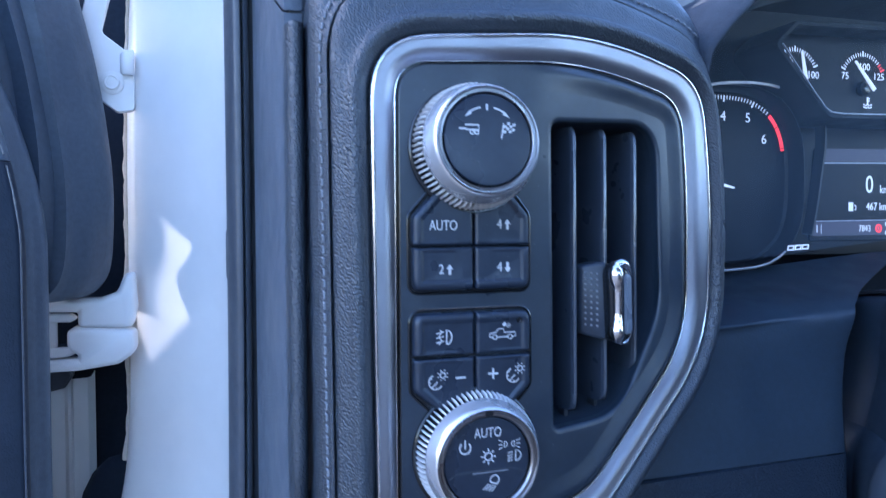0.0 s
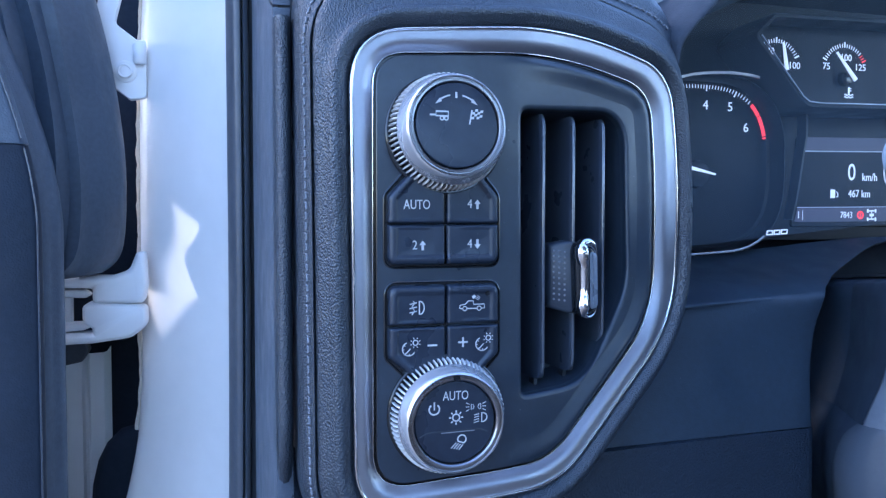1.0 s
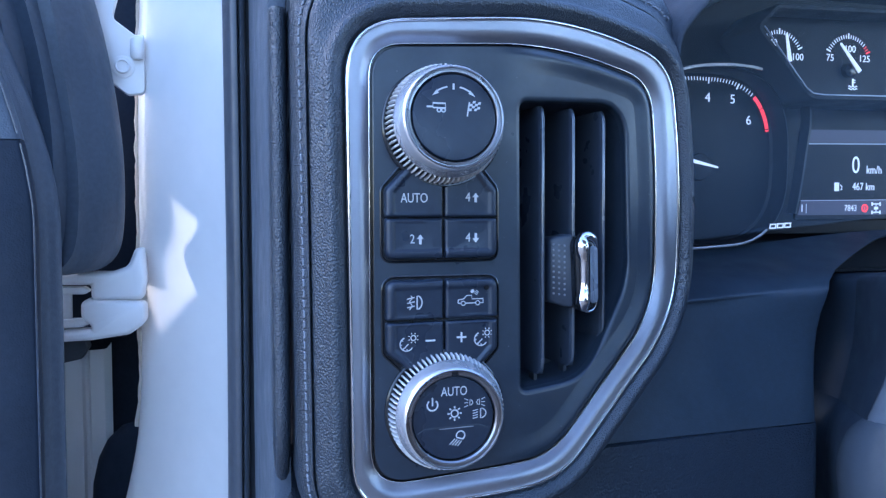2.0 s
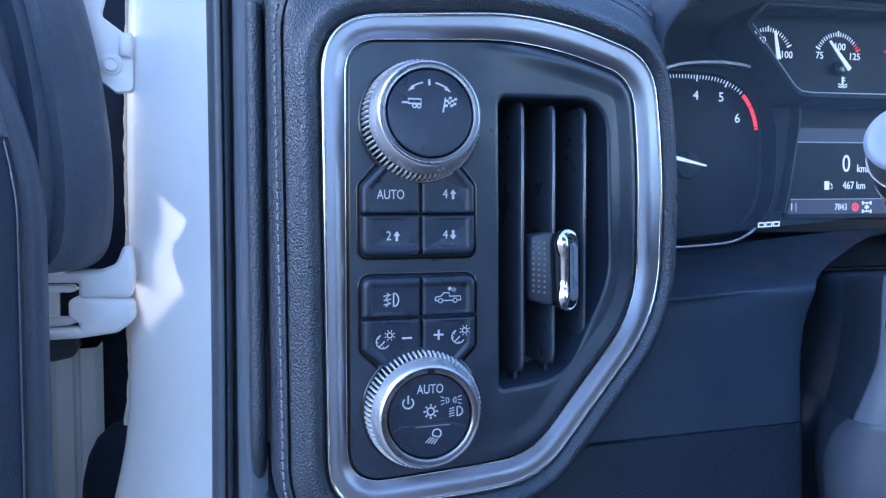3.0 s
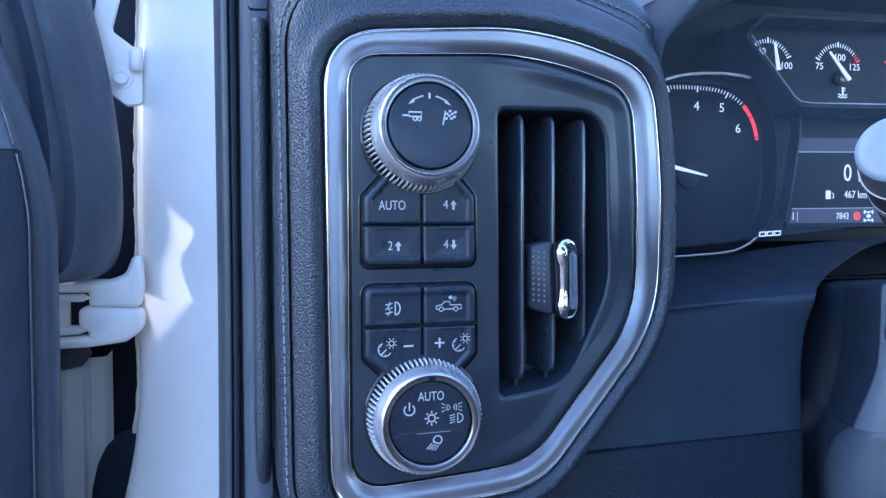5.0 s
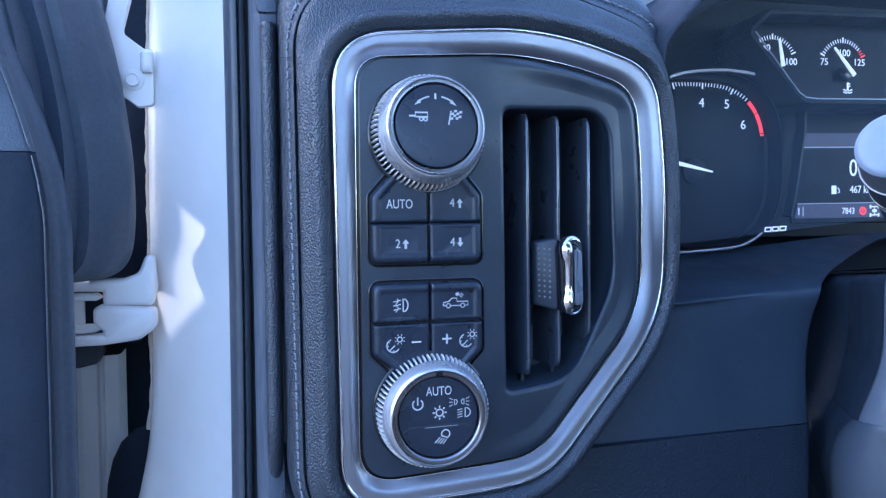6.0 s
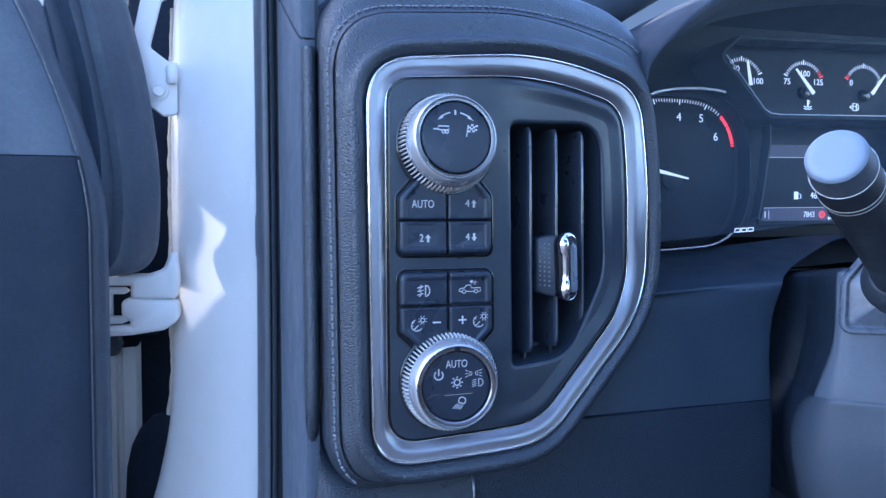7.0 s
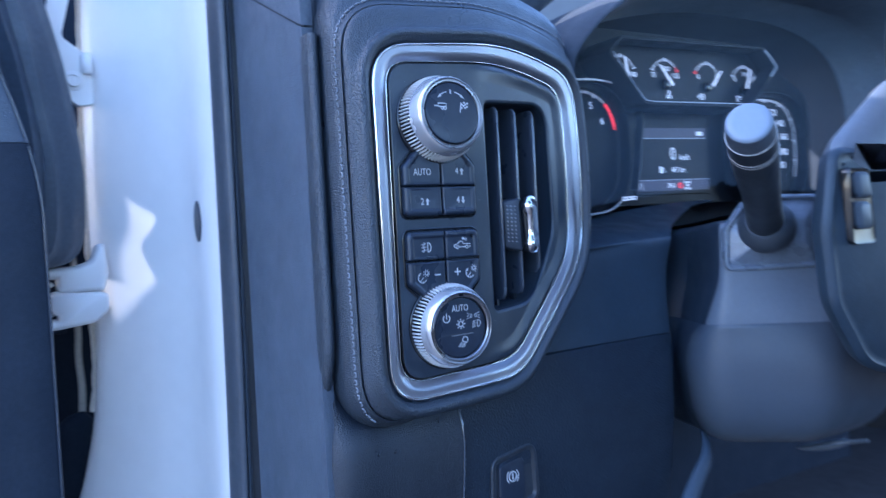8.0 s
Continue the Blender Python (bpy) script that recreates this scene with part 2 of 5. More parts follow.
def slab(bm, outline, put, rows, close=True):
    """A rounded plate: rows of (growth, w), from the back to the face; put maps (u, v, w)."""
    loops = []
    for d, w in rows:
        loops.append([put(p.x, p.y, w) for p in (grown(outline, d) if d else outline)])
    loft(bm, loops, True, False, close)


def box(bm, x0, x1, y0, y1, z0, z1, r=0.0):
    """A block in metres, with bevelled edges."""
    m = Matrix.LocRotScale(((x0 + x1) / 2, (y0 + y1) / 2, (z0 + z1) / 2), None, (x1 - x0, y1 - y0, z1 - z0))
    made = bmesh.ops.create_cube(bm, size=1, matrix=m)
    if r:
        edges = list({e for v in made["verts"] for e in v.link_edges})
        bmesh.ops.bevel(bm, geom=edges, offset=r, segments=3, profile=0.5, affect="EDGES")


def stroke(bm, points, width, put, w0=0.0, w1=0.12, closed=False):
    """A thin raised line of the print or a bead, along (u, v) points."""
    pts = [Vector(p) for p in points]
    n = len(pts)
    left, right = [], []
    for i in range(n):
        a = pts[i - 1] if (i or closed) else pts[i]
        b = pts[(i + 1) % n] if (i < n - 1 or closed) else pts[i]
        t = (b - a).normalized() if (b - a).length > 1e-9 else Vector((1, 0))
        s = Vector((-t.y, t.x)) * (width / 2)
        left.append(pts[i] + s)
        right.append(pts[i] - s)
    rows = [[put(p.x, p.y, w0) for p in left], [put(p.x, p.y, w1) for p in left], [put(p.x, p.y, w1) for p in right], [put(p.x, p.y, w0) for p in right]]
    made = [[bm.verts.new(p) for p in row] for row in rows]
    for k in range(n if closed else n - 1):
        j = (k + 1) % n
        for a, b in zip(made, made[1:]):
            bm.faces.new((a[k], a[j], b[j], b[k]))
    if not closed:
        for k in (0, n - 1):
            bm.faces.new([row[k] for row in made])


def patch(bm, points, put, w0=0.0, w1=0.12):
    """A small filled print mark."""
    loft(bm, [[put(u, v, w0) for u, v in points], [put(u, v, w1) for u, v in points]], True, False, True)


def arc(cx, cz, r, a0, a1, n=16):
    return [(cx + r * math.cos(radians(a0 + (a1 - a0) * k / n)), cz + r * math.sin(radians(a0 + (a1 - a0) * k / n))) for k in range(n + 1)]


def tube(bm, path, radius, n=12, caps=True):
    """A round bar along points in metres; radius: one, or one a point."""
    pts = [Vector(p) for p in path]
    radii = radius if isinstance(radius, (list, tuple)) else [radius] * len(pts)
    loops, side = [], None
    for i, p in enumerate(pts):
        t = (pts[min(i + 1, len(pts) - 1)] - pts[max(i - 1, 0)]).normalized()
        if side is None:
            side = t.orthogonal().normalized()
        side = (side - t * side.dot(t)).normalized()
        up = t.cross(side)
        loops.append([p + (side * math.cos(2 * math.pi * k / n) + up * math.sin(2 * math.pi * k / n)) * radii[i] for k in range(n)])
    loft(bm, loops, True, caps, caps)


def words(text, size, put_matrix, depth=0.0001):
    """The mesh of a line of writing, centred, with the built-in font."""
    curve = bpy.data.curves.new("writing", "FONT")
    curve.body, curve.size, curve.align_x, curve.align_y = text, size, "CENTER", "CENTER"
    curve.extrude = depth
    curve.resolution_u = 4
    ob = new("writing", curve)
    graph = bpy.context.evaluated_depsgraph_get()
    me = bpy.data.meshes.new_from_object(ob.evaluated_get(graph))
    bpy.data.objects.remove(ob)
    bpy.data.curves.remove(curve)
    me.transform(put_matrix)
    return me


FACING = Matrix(((1, 0, 0, 0), (0, 0, -1, 0), (0, 1, 0, 0), (0, 0, 0, 1)))  # reads from the driver's side


def print_on(u, v, y, wide=1.0):
    return Matrix.Translation((u * MM, y, Z0 + v * MM)) @ FACING @ Matrix.Diagonal((wide, 1, 1, 1))

# ---- the dash face: pad, trim, switch panel ----
TRIM_OUT = rpoly([(-41.3, 80.5, 26), (64, 89.0, 420), (124, 76.0, 26), (131.2, 20, 900), (128.5, -50, 70), (58, -119.5, 44), (-39.5, -124.5, 22)], 10)
TRIM_IN = rpoly([(-30, 71.0, 14), (58, 76.0, 400), (111.5, 65.5, 20), (115.8, 20, 900), (114.8, -46, 56), (54, -107.5, 36), (-30.6, -112.6, 15)], 10)
GROOVE = rpoly([(-55.9, 102.5, 32), (64, 110.5, 400), (134, 94.0, 36), (143, 20, 900), (139, -55, 70), (63, -130.0, 46), (-54.2, -136.5, 30)], 10)
SEAM = rpoly([(-58.6, 106.5, 34), (64, 114.5, 400), (141, 101.0, 40), (147, 20, 900), (143, -58, 70), (66, -134.0, 46), (-56.5, -140.5, 32)], 10)
PAD_OUT = rpoly([(-61.6, 122, 36), (64, 135.0, 400), (141, 119.0, 48), (149, 20, 900), (144, -60, 70), (68, -137.0, 46), (-60.8, -143.5, 36)], 10)
PAD_BACK = rpoly([(-61.0, 128, 36), (64, 142.0, 400), (142, 125.0, 48), (150, 20, 900), (145, -60, 70), (68, -138.0, 46), (-60.5, -144.0, 36)], 10)

pad = thing("dash_pad", at(0, 30, -143), "black stitched leather pad framing the switches and air vent", "dashboard")
bm = bmesh.new()
bead = [[on_dash(p.x, p.y, w) for p in grown(TRIM_OUT, d)] for d, w in ((-1.0, -5.0), (0.3, -2.8), (1.6, -0.6), (4.4, 2.0), (7.4, 1.5), (9.6, -1.2))]


def sink(p):
    """0 along the stitched sides of the pad, 1 where it rolls away towards the middle of the car and below."""
    s = max(0.0, min(1.0, (0.7 * p.x - 0.55 * p.y - 25.0) / 70.0))
    return s * s * (3 - 2 * s)


inner = [on_dash(p.x, p.y, -4.6 - 1.5 * sink(p)) for p in grown(GROOVE, -1.4)]
fold = [on_dash(p.x, p.y, -8.6 - 5.0 * sink(p)) for p in grown(GROOVE, -0.5)]
lip = [on_dash(p.x, p.y, -6.3 - 11.0 * sink(p)) for p in grown(GROOVE, 0.5)]
seam = [on_dash(p.x, p.y, -10.0 - 20.0 * sink(p)) for p in SEAM]
side = [on_dash(p.x, p.y, -24.0 - 18.0 * sink(p)) for p in PAD_OUT]
back = [on_dash(p.x, p.y, -62.0) for p in PAD_BACK]
mid = [a.lerp(b, 0.55) + Vector((0, -0.004, 0)) for a, b in zip(seam, side)]
loft(bm, eased(bead + [inner, fold], 4)[:-1] + eased([fold, lip, seam, mid, side, back], 5))
cover = part("cover", bm, LEATHER, pad, smooth=60)

bm = bmesh.new()
ring = SEAM
length = [0.0]
for a, b in zip(ring, ring[1:] + ring[:1]):
    length.append(length[-1] + (b - a).length)


def along(s):
    s = s % length[-1]
    k = max(i for i in range(len(ring)) if length[i] <= s)
    a, b = ring[k], ring[(k + 1) % len(ring)]
    return a.lerp(b, (s - length[k]) / max(length[k + 1] - length[k], 1e-6))


s = 0.0
while s < length[-1] - 3.4:
    a, b = along(s), along(s + 2.7)
    s += 4.3
    if a.x > 128 or a.y < -136 or (a.y < 0 and a.x > -44):
        continue
    t = (b - a).normalized()
    o = Vector((t.y, -t.x)) * 0.1
    path = [on_dash(p.x, p.y, w) for p, w in ((a, -10.6), (a.lerp(b, 0.15) + o, -9.1), (a.lerp(b, 0.85) + o, -9.1), (b, -10.6))]
    tube(bm, path, 0.0005, 6)
tagged(part("stitching", bm, THREAD, pad, "row of grey stitches"), kind="stuff")

trim_ring = thing("trim_ring", at(0, 0, -124), "satin chrome trim ring round the switch panel", "trim")
bm = bmesh.new()


def between(s):
    return [a.lerp(b, s) for a, b in zip(TRIM_OUT, TRIM_IN)]


for name, mat, rows, label in (
        ("outer_bead", CHROME, [(0.0, -5.0), (0.0, -1.9), (0.02, -1.0), (0.06, -0.35), (0.11, -0.2), (0.15, -0.5)], "polished outer edge"),
        ("band", SATIN, [(0.15, -0.5), (0.2, -0.75), (0.34, -0.8), (0.48, -0.85), (0.6, -1.15), (0.72, -1.8), (0.84, -2.7), (0.94, -3.5)], "satin metal band"),
        ("inner_bead", CHROME, [(0.94, -3.5), (0.955, -3.45), (0.985, -3.7), (1.0, -5.2)], "polished inner edge")):
    bm = bmesh.new()
    loft(bm, eased([[on_dash(p.x, p.y, w) for p in between(s)] for s, w in rows], 3))
    part(name, bm, mat, trim_ring, label, smooth=50)

switch_panel = thing("switch_panel", at(0, 6, -112), "dark satin plastic panel with push buttons", "control panel")
VENT = rpoly([(36.5, 50.5, 4), (95, 53.5, 16), (97.5, -30, 40), (73, -74.5, 26), (37, -77, 3)])


def swell(u):
    """How much of the moulded border the panel has: none by the buttons, all of it on the vent's far side."""
    k = max(0.0, min(1.0, (u - 18.0) / 62.0))
    return k * k * (3 - 2 * k)


BORDER = ((1.2, -0.6), (1.7, -0.3), (2.3, 0.3), (3.0, 1.0), (3.8, 1.5), (4.6, 1.7), (5.6, 1.65), (7.0, 1.3), (8.6, 0.8), (10.4, 0.3), (12.0, 0.0))
bm = bmesh.new()
loft(bm, eased([[on_dash(p.x, p.y, -2.4 + h * swell(p.x)) for p in grown(TRIM_IN, -d)] for d, h in BORDER], 2))
part("panel_border", bm, PANEL, switch_panel, "panel margin swelling into a moulded ridge", smooth=60)
bm = bmesh.new()
outer = [bm.verts.new((p.x, p.y, 0)) for p in grown(TRIM_IN, -12.0)]
hole = [bm.verts.new((p.x, p.y, 0)) for p in grown(VENT, 2.2)]
edges = [bm.edges.new((r[k], r[(k + 1) % len(r)])) for r in (outer, hole) for k in range(len(r))]
bmesh.ops.triangle_fill(bm, use_beauty=True, use_dissolve=False, edges=edges)
for u in range(-18, 105, 3):
    bmesh.ops.bisect_plane(bm, geom=bm.verts[:] + bm.edges[:] + bm.faces[:], plane_co=(u, 0, 0), plane_no=(1, 0, 0), dist=1e-5)
bmesh.ops.triangulate(bm, faces=bm.faces[:])
for vtx in bm.verts:
    u, v, _ = vtx.co
    vtx.co = on_dash(u, v, -2.4)
part("panel", bm, PANEL, switch_panel, smooth=20)
bm = bmesh.new()
loft(bm, [[on_dash(p.x, p.y, w) for p in grown(TRIM_IN, d)] for d, w in ((-1.2, -2.4), (-0.8, -2.7), (-0.7, -5.5), (1.0, -5.5))])
part("panel_edge", bm, GLOSS, switch_panel, "dark joint round the panel", smooth=40)
bm = bmesh.new()
loft(bm, eased([[on_dash(p.x, p.y, w) for p in grown(VENT, d)] for d, w in ((2.3, -2.4), (1.0, -2.8), (0.2, -4.0), (0.0, -8.0))], 3))
part("vent_edge", bm, PANEL, switch_panel, smooth=60)
# ---- buttons ----
bank_top = [(-25.6, 12, 4), (-25.6, -17.8, 4), (24.4, -17.8, 4), (24.4, 12.5, 5), (15, 24, 3), (-15, 24, 3)]
bank_low = [(-25.4, -25.2, 5), (24.6, -25.2, 5), (24.6, -56.5, 4), (15.5, -66, 3), (-15.5, -66, 3), (-25.4, -56.5, 4)]
for corners in (bank_top, bank_low):
    bm = bmesh.new()
    slab(bm, rpoly(corners), on_dash, [(1.1, -2.8), (1.1, -2.0), (0.6, -1.7), (0.1, -2.3)])
    part("button_surround", bm, GLOSS, switch_panel)


def ease(k):
    k = max(0.0, min(1.0, k))
    return k * k * (3 - 2 * k)


def off_line(p, loop):
    """Distance from a point to a closed outline."""
    best = 1e9
    for a, b in zip(loop, loop[1:] + loop[:1]):
        d = b - a
        k = max(0.0, min(1.0, (p - a).dot(d) / max(d.length_squared, 1e-9)))
        best = min(best, (p - a - d * k).length)
    return best


def button(bank, corners, label, seam_v):
    """A push button: a rolled lip where it meets the bank's rim and along the outer part of the seam between two rows."""
    outline = rpoly(bank)

    def lip(p):
        """How far the lip stands above the face, by the distance from the bank's rim and from the seam."""
        d = off_line(p, outline) - 0.6
        up = 0.75 * ease((d + 0.2) / 2.2) * (1 - ease((d - 3.0) / 1.3))
        e = abs(p.y - seam_v)
        ridge = 0.4 * (1 - ease((e - 1.3) / 0.9)) * ease((abs(p.x) - 6.6) / 1.6)
        return max(up, ridge)

    bm = bmesh.new()
    rows = [(0, -2.6), (0, -0.9), (0.2, 0.0), (0.6, 0.65), (1.1, 0.9), (1.6, 0.94), (2.1, 0.94), (2.6, 0.94), (3.1, 0.94), (3.6, 0.94), (4.1, 0.94), (4.6, 0.94)]
    loft(bm, [[on_dash(p.x, p.y, w + lip(p) * ease(d / 0.7)) for p in rpoly(inset(corners, d), 5, 20)] for d, w in rows], True, False, True)
    return part("button", bm, KEY, switch_panel, label, smooth=50)


G = 0.14
b_auto = button(bank_top, [(-25, 11.8, 3.5), (-25, G, 1.2), (-0.1 - G, G, 0.8), (-0.1 - G, 22, 1), (-15, 22, 3)], "black button marked auto", 0.0)
b_4up = button(bank_top, [(0.3 + G, 22, 1), (0.3 + G, G, 0.8), (24, G, 1.2), (24, 12, 3.5), (15, 22, 3)], "black button for four wheel high", 0.0)
b_2up = button(bank_top, [(-25, -G, 1.2), (-25, -17.3, 4), (-0.1 - G, -17.3, 0.8), (-0.1 - G, -G, 0.8)], "black button for two wheel high", 0.0)
b_4dn = button(bank_top, [(0.3 + G, -G, 0.8), (0.3 + G, -17.3, 0.8), (24, -17.3, 4), (24, -G, 1.2)], "black button for four wheel low", 0.0)
b_fog = button(bank_low, [(-24.9, -25.8, 4), (-24.9, -42.7, 1.2), (0 - G, -42.7, 0.8), (0 - G, -25.8, 0.8)], "black button with fog lamp symbol", -43.0)
b_bed = button(bank_low, [(0.4 + G, -25.8, 0.8), (0.4 + G, -42.7, 0.8), (24.1, -42.7, 1.2), (24.1, -25.8, 4)], "black button with cargo bed lamp symbol", -43.0)
b_dim = button(bank_low, [(-24.9, -43.4, 1.2), (-24.9, -56.2, 3), (-15, -64, 3), (0 - G, -64, 1), (0 - G, -43.4, 0.8)], "black button for dimming the dials", -43.0)
b_bri = button(bank_low, [(0.4 + G, -43.4, 0.8), (0.4 + G, -64, 1), (15, -64, 3), (24.1, -56.2, 3), (24.1, -43.4, 1.2)], "black button for brightening the dials", -43.0)
part_of("lettering", words("AUTO", 5.6 * MM, print_on(-12.7, 8.0, -0.001, 0.74)), INK, b_auto)


def flat(u, v, w):
    return Vector((u * MM, -(w + 0.95) * MM, Z0 + v * MM))


def resized(cu, cv, k):
    """The face of a button, with drawings shrunk or grown about a point."""
    return lambda u, v, w: flat(cu + (u - cu) * k, cv + (v - cv) * k, w)


def drive_mark(parent, digit, u, v, up):
    part_of("lettering", words(digit, 5.4 * MM, print_on(u - 1.7, v, -0.001, 0.85)), INK, parent)
    bm = bmesh.new()
    k = 1 if up else -1
    pts = [(-0.75, -2.6 * k), (0.75, -2.6 * k), (0.75, 0.2 * k), (2.0, 0.2 * k), (0, 2.6 * k), (-2.0, 0.2 * k), (-0.75, 0.2 * k)]
    patch(bm, [(u + 1.7 + 0.72 * a, v + 0.78 * b) for a, b in pts], flat)
    part("arrow", bm, INK, parent)


drive_mark(b_4up, "4", 12.2, 8.4, True)
drive_mark(b_2up, "2", -12.0, -9.0, True)
drive_mark(b_4dn, "4", 12.2, -8.6, False)

fog_face, bed_face = resized(-12.6, -35.2, 0.78), resized(11.6, -34.6, 0.58)
bm = bmesh.new()  # fog lamp
lamp = arc(-11.2, -35.3, 3.6, 90, -90, 10)
lamp = [(-11.6 + (a + 11.2) * 0.75, b) for a, b in lamp]
stroke(bm, lamp, 0.65, fog_face, closed=True)
for k in (-1, 0, 1):
    stroke(bm, [(-17.0, -35.6 + 2.3 * k), (-13.0, -34.8 + 2.3 * k)], 0.55, fog_face)
stroke(bm, [(-15.0 + 0.7 * math.sin(k * 1.1), -31.6 - k * 0.75) for k in range(11)], 0.5, fog_face)
part("symbol", bm, INK, b_fog)
bm = bmesh.new()  # pickup with bed lamp
stroke(bm, [(1.8, -37.0), (2.2, -34.8), (6.2, -34.2), (8.4, -31.8), (12.2, -31.8), (12.6, -34.4), (21.0, -34.4), (21.0, -37.4), (18.6, -37.4)], 0.7, bed_face)
stroke(bm, arc(5.8, -37.4, 1.6, 0, 360, 12)[:-1], 0.6, bed_face, closed=True)
stroke(bm, arc(16.9, -37.4, 1.6, 0, 360, 12)[:-1], 0.6, bed_face, closed=True)
stroke(bm, [(7.5, -37.4), (15.2, -37.4)], 0.7, bed_face)
stroke(bm, [(1.8, -37.2), (4.1, -37.4)], 0.7, bed_face)
patch(bm, [(11.2, -28.6), (13.4, -27.2), (14.6, -29.0), (12.4, -30.4)], bed_face)
for k in range(3):
    stroke(bm, [(14.2 + 0.7 * k, -29.9 + 0.9 * k), (16.4 + 0.7 * k, -31.4 + 0.9 * k)], 0.45, bed_face)
part("symbol", bm, INK, b_bed)


def dimmer(parent, u, v, sign_u, plus):
    """Dial and glowing bulb beside a plus or minus sign."""
    small = resized(u, v - 0.4, 0.72)
    bm = bmesh.new()
    stroke(bm, arc(u - 1.4, v - 1.2, 3.9, 110, 330, 12), 0.6, small)
    stroke(bm, [(u - 3.6, v - 4.2), (u - 0.4, v - 1.0)], 0.6, small)
    for k in range(4):
        a = radians(140 + 45 * k)
        stroke(bm, [(u - 1.4 + 2.7 * math.cos(a), v - 1.2 + 2.7 * math.sin(a)), (u - 1.4 + 3.7 * math.cos(a), v - 1.2 + 3.7 * math.sin(a))], 0.5, small)
    stroke(bm, arc(u + 2.6, v + 2.4, 1.5, 0, 360, 12)[:-1], 0.6, small, closed=True)
    for k in range(8):
        a = radians(45 * k + 22)
        stroke(bm, [(u + 2.6 + 2.3 * math.cos(a), v + 2.4 + 2.3 * math.sin(a)), (u + 2.6 + 3.2 * math.cos(a), v + 2.4 + 3.2 * math.sin(a))], 0.5, small)
    part("symbol", bm, INK, parent)
    bm = bmesh.new()
    stroke(bm, [(sign_u - 2.1, v + 0.2), (sign_u + 2.1, v + 0.2)], 0.75, flat)
    if plus:
        stroke(bm, [(sign_u, v - 1.9), (sign_u, v + 2.3)], 0.75, flat, 0.0, 0.13)
    part("sign", bm, INK, parent)


bm = bmesh.new()
loft(bm, [[flat(18.6 + r * math.cos(k * math.pi / 8), -29.8 + r * math.sin(k * math.pi / 8), w) for k in range(16)] for r, w in ((1.15, 0.02), (1.05, 0.22), (0.8, 0.22), (0.7, 0.08))], True, False, True)
part("indicator", bm, GLOSS, b_bed, "tiny dark indicator lens", smooth=40)
dimmer(b_dim, -15.4, -51.6, -6.2, False)
dimmer(b_bri, 17.0, -50.8, 7.4, True)


# ---- rotary knobs ----
def knob(cx, cz, tilt, top, dish, label):
    """A knurled rotary knob; top: height of its rim, dish: height of its dark face."""
    ob = thing("rotary_knob", at(cx, 2, cz), label, "knob", "rotary knobs on the panel")
    turn = Matrix.Rotation(radians(tilt), 4, "X")
    place = Vector((cx * MM, 0.0015, Z0 + cz * MM))

    def put(u, v, w):
        return place + turn @ Vector((u * MM, -(w + 1.5) * MM, v * MM))

    bm = bmesh.new()
    loft(bm, [[put(r * math.cos(2 * math.pi * k / 96), r * math.sin(2 * math.pi * k / 96), w) for k in range(96)] for r, w in ((26.0, -5.5), (26.0, -1.4), (25.4, -0.9), (24.4, -0.9), (24.0, -2))])
    part("collar", bm, GLOSS, ob)
    bm = bmesh.new()
    shape = ((23.7, -2), (23.6, 0.5), (23.2, top * 0.2), (22.7, top * 0.36), (22.4, top * 0.46), (22.2, top * 0.5))
    loft(bm, [[put(r * math.cos(2 * math.pi * k / 96), r * math.sin(2 * math.pi * k / 96), w) for k in range(96)] for r, w in shape])
    part("knurled_ring", bm, GLOSS, ob, "dark ring under the ribs", smooth=40)
    bm = bmesh.new()
    for k in range(72):
        a = 2 * math.pi * k / 72
        loops = []
        for r, w, half in ((24.9, -1.5, 0.018), (24.9, 0.5, 0.018), (24.7, top * 0.18, 0.018), (24.4, top * 0.32, 0.018), (23.9, top * 0.41, 0.015), (23.2, top * 0.48, 0.012)):
            loops.append([put(q * math.cos(a + d), q * math.sin(a + d), w) for q, d in ((r - 2.0, -half), (r - 0.45, -half), (r, -half * 0.35), (r, half * 0.35), (r - 0.45, half), (r - 2.0, half))])
        loft(bm, loops, False)
    tagged(part("ribs", bm, TEETH, ob, "fine bright metal ribs", smooth=30), kind="stuff")
    bm = bmesh.new()
    shape = ((23.0, top * 0.44), (23.25, top * 0.47), (23.1, top * 0.53), (22.6, top * 0.66), (22.0, top * 0.79), (21.4, top * 0.9), (20.9, top - 0.5), (20.5, top - 0.05))
    loft(bm, [[put(r * math.cos(2 * math.pi * k / 96), r * math.sin(2 * math.pi * k / 96), w) for k in range(96)] for r, w in shape])
    part("cone", bm, KNURL, ob, "smooth polished cone", smooth=40)
    bm = bmesh.new()
    shape = ((20.5, top - 0.05), (20.3, top + 0.1), (19.9, top), (19.6, top - 0.5), (19.3, top - 0.5), (19.0, top - 0.1), (18.2, top - 0.2), (17.7, top - 0.8), (17.4, min(dish, top) - 1.6))
    loft(bm, [[put(r * math.cos(2 * math.pi * k / 96), r * math.sin(2 * math.pi * k / 96), w) for k in range(96)] for r, w in shape])
    part("rim", bm, RIMGREY, ob, "satin metal rim", smooth=30)
    bm = bmesh.new()
    shape = ((17.3, dish - 2.0), (17.3, dish - 0.5), (17.0, dish - 0.1), (16.4, dish), (8, dish + 0.05))
    loft(bm, [[put(r * math.cos(2 * math.pi * k / 72), r * math.sin(2 * math.pi * k / 72), w) for k in range(72)] for r, w in shape], True, False, True)
    face = part("face", bm, KEY, ob, "matt black knob face")

    def ink(u, v, w):
        return put(u, v, w + dish + 0.02)

    return ob, face, ink, put, turn, place


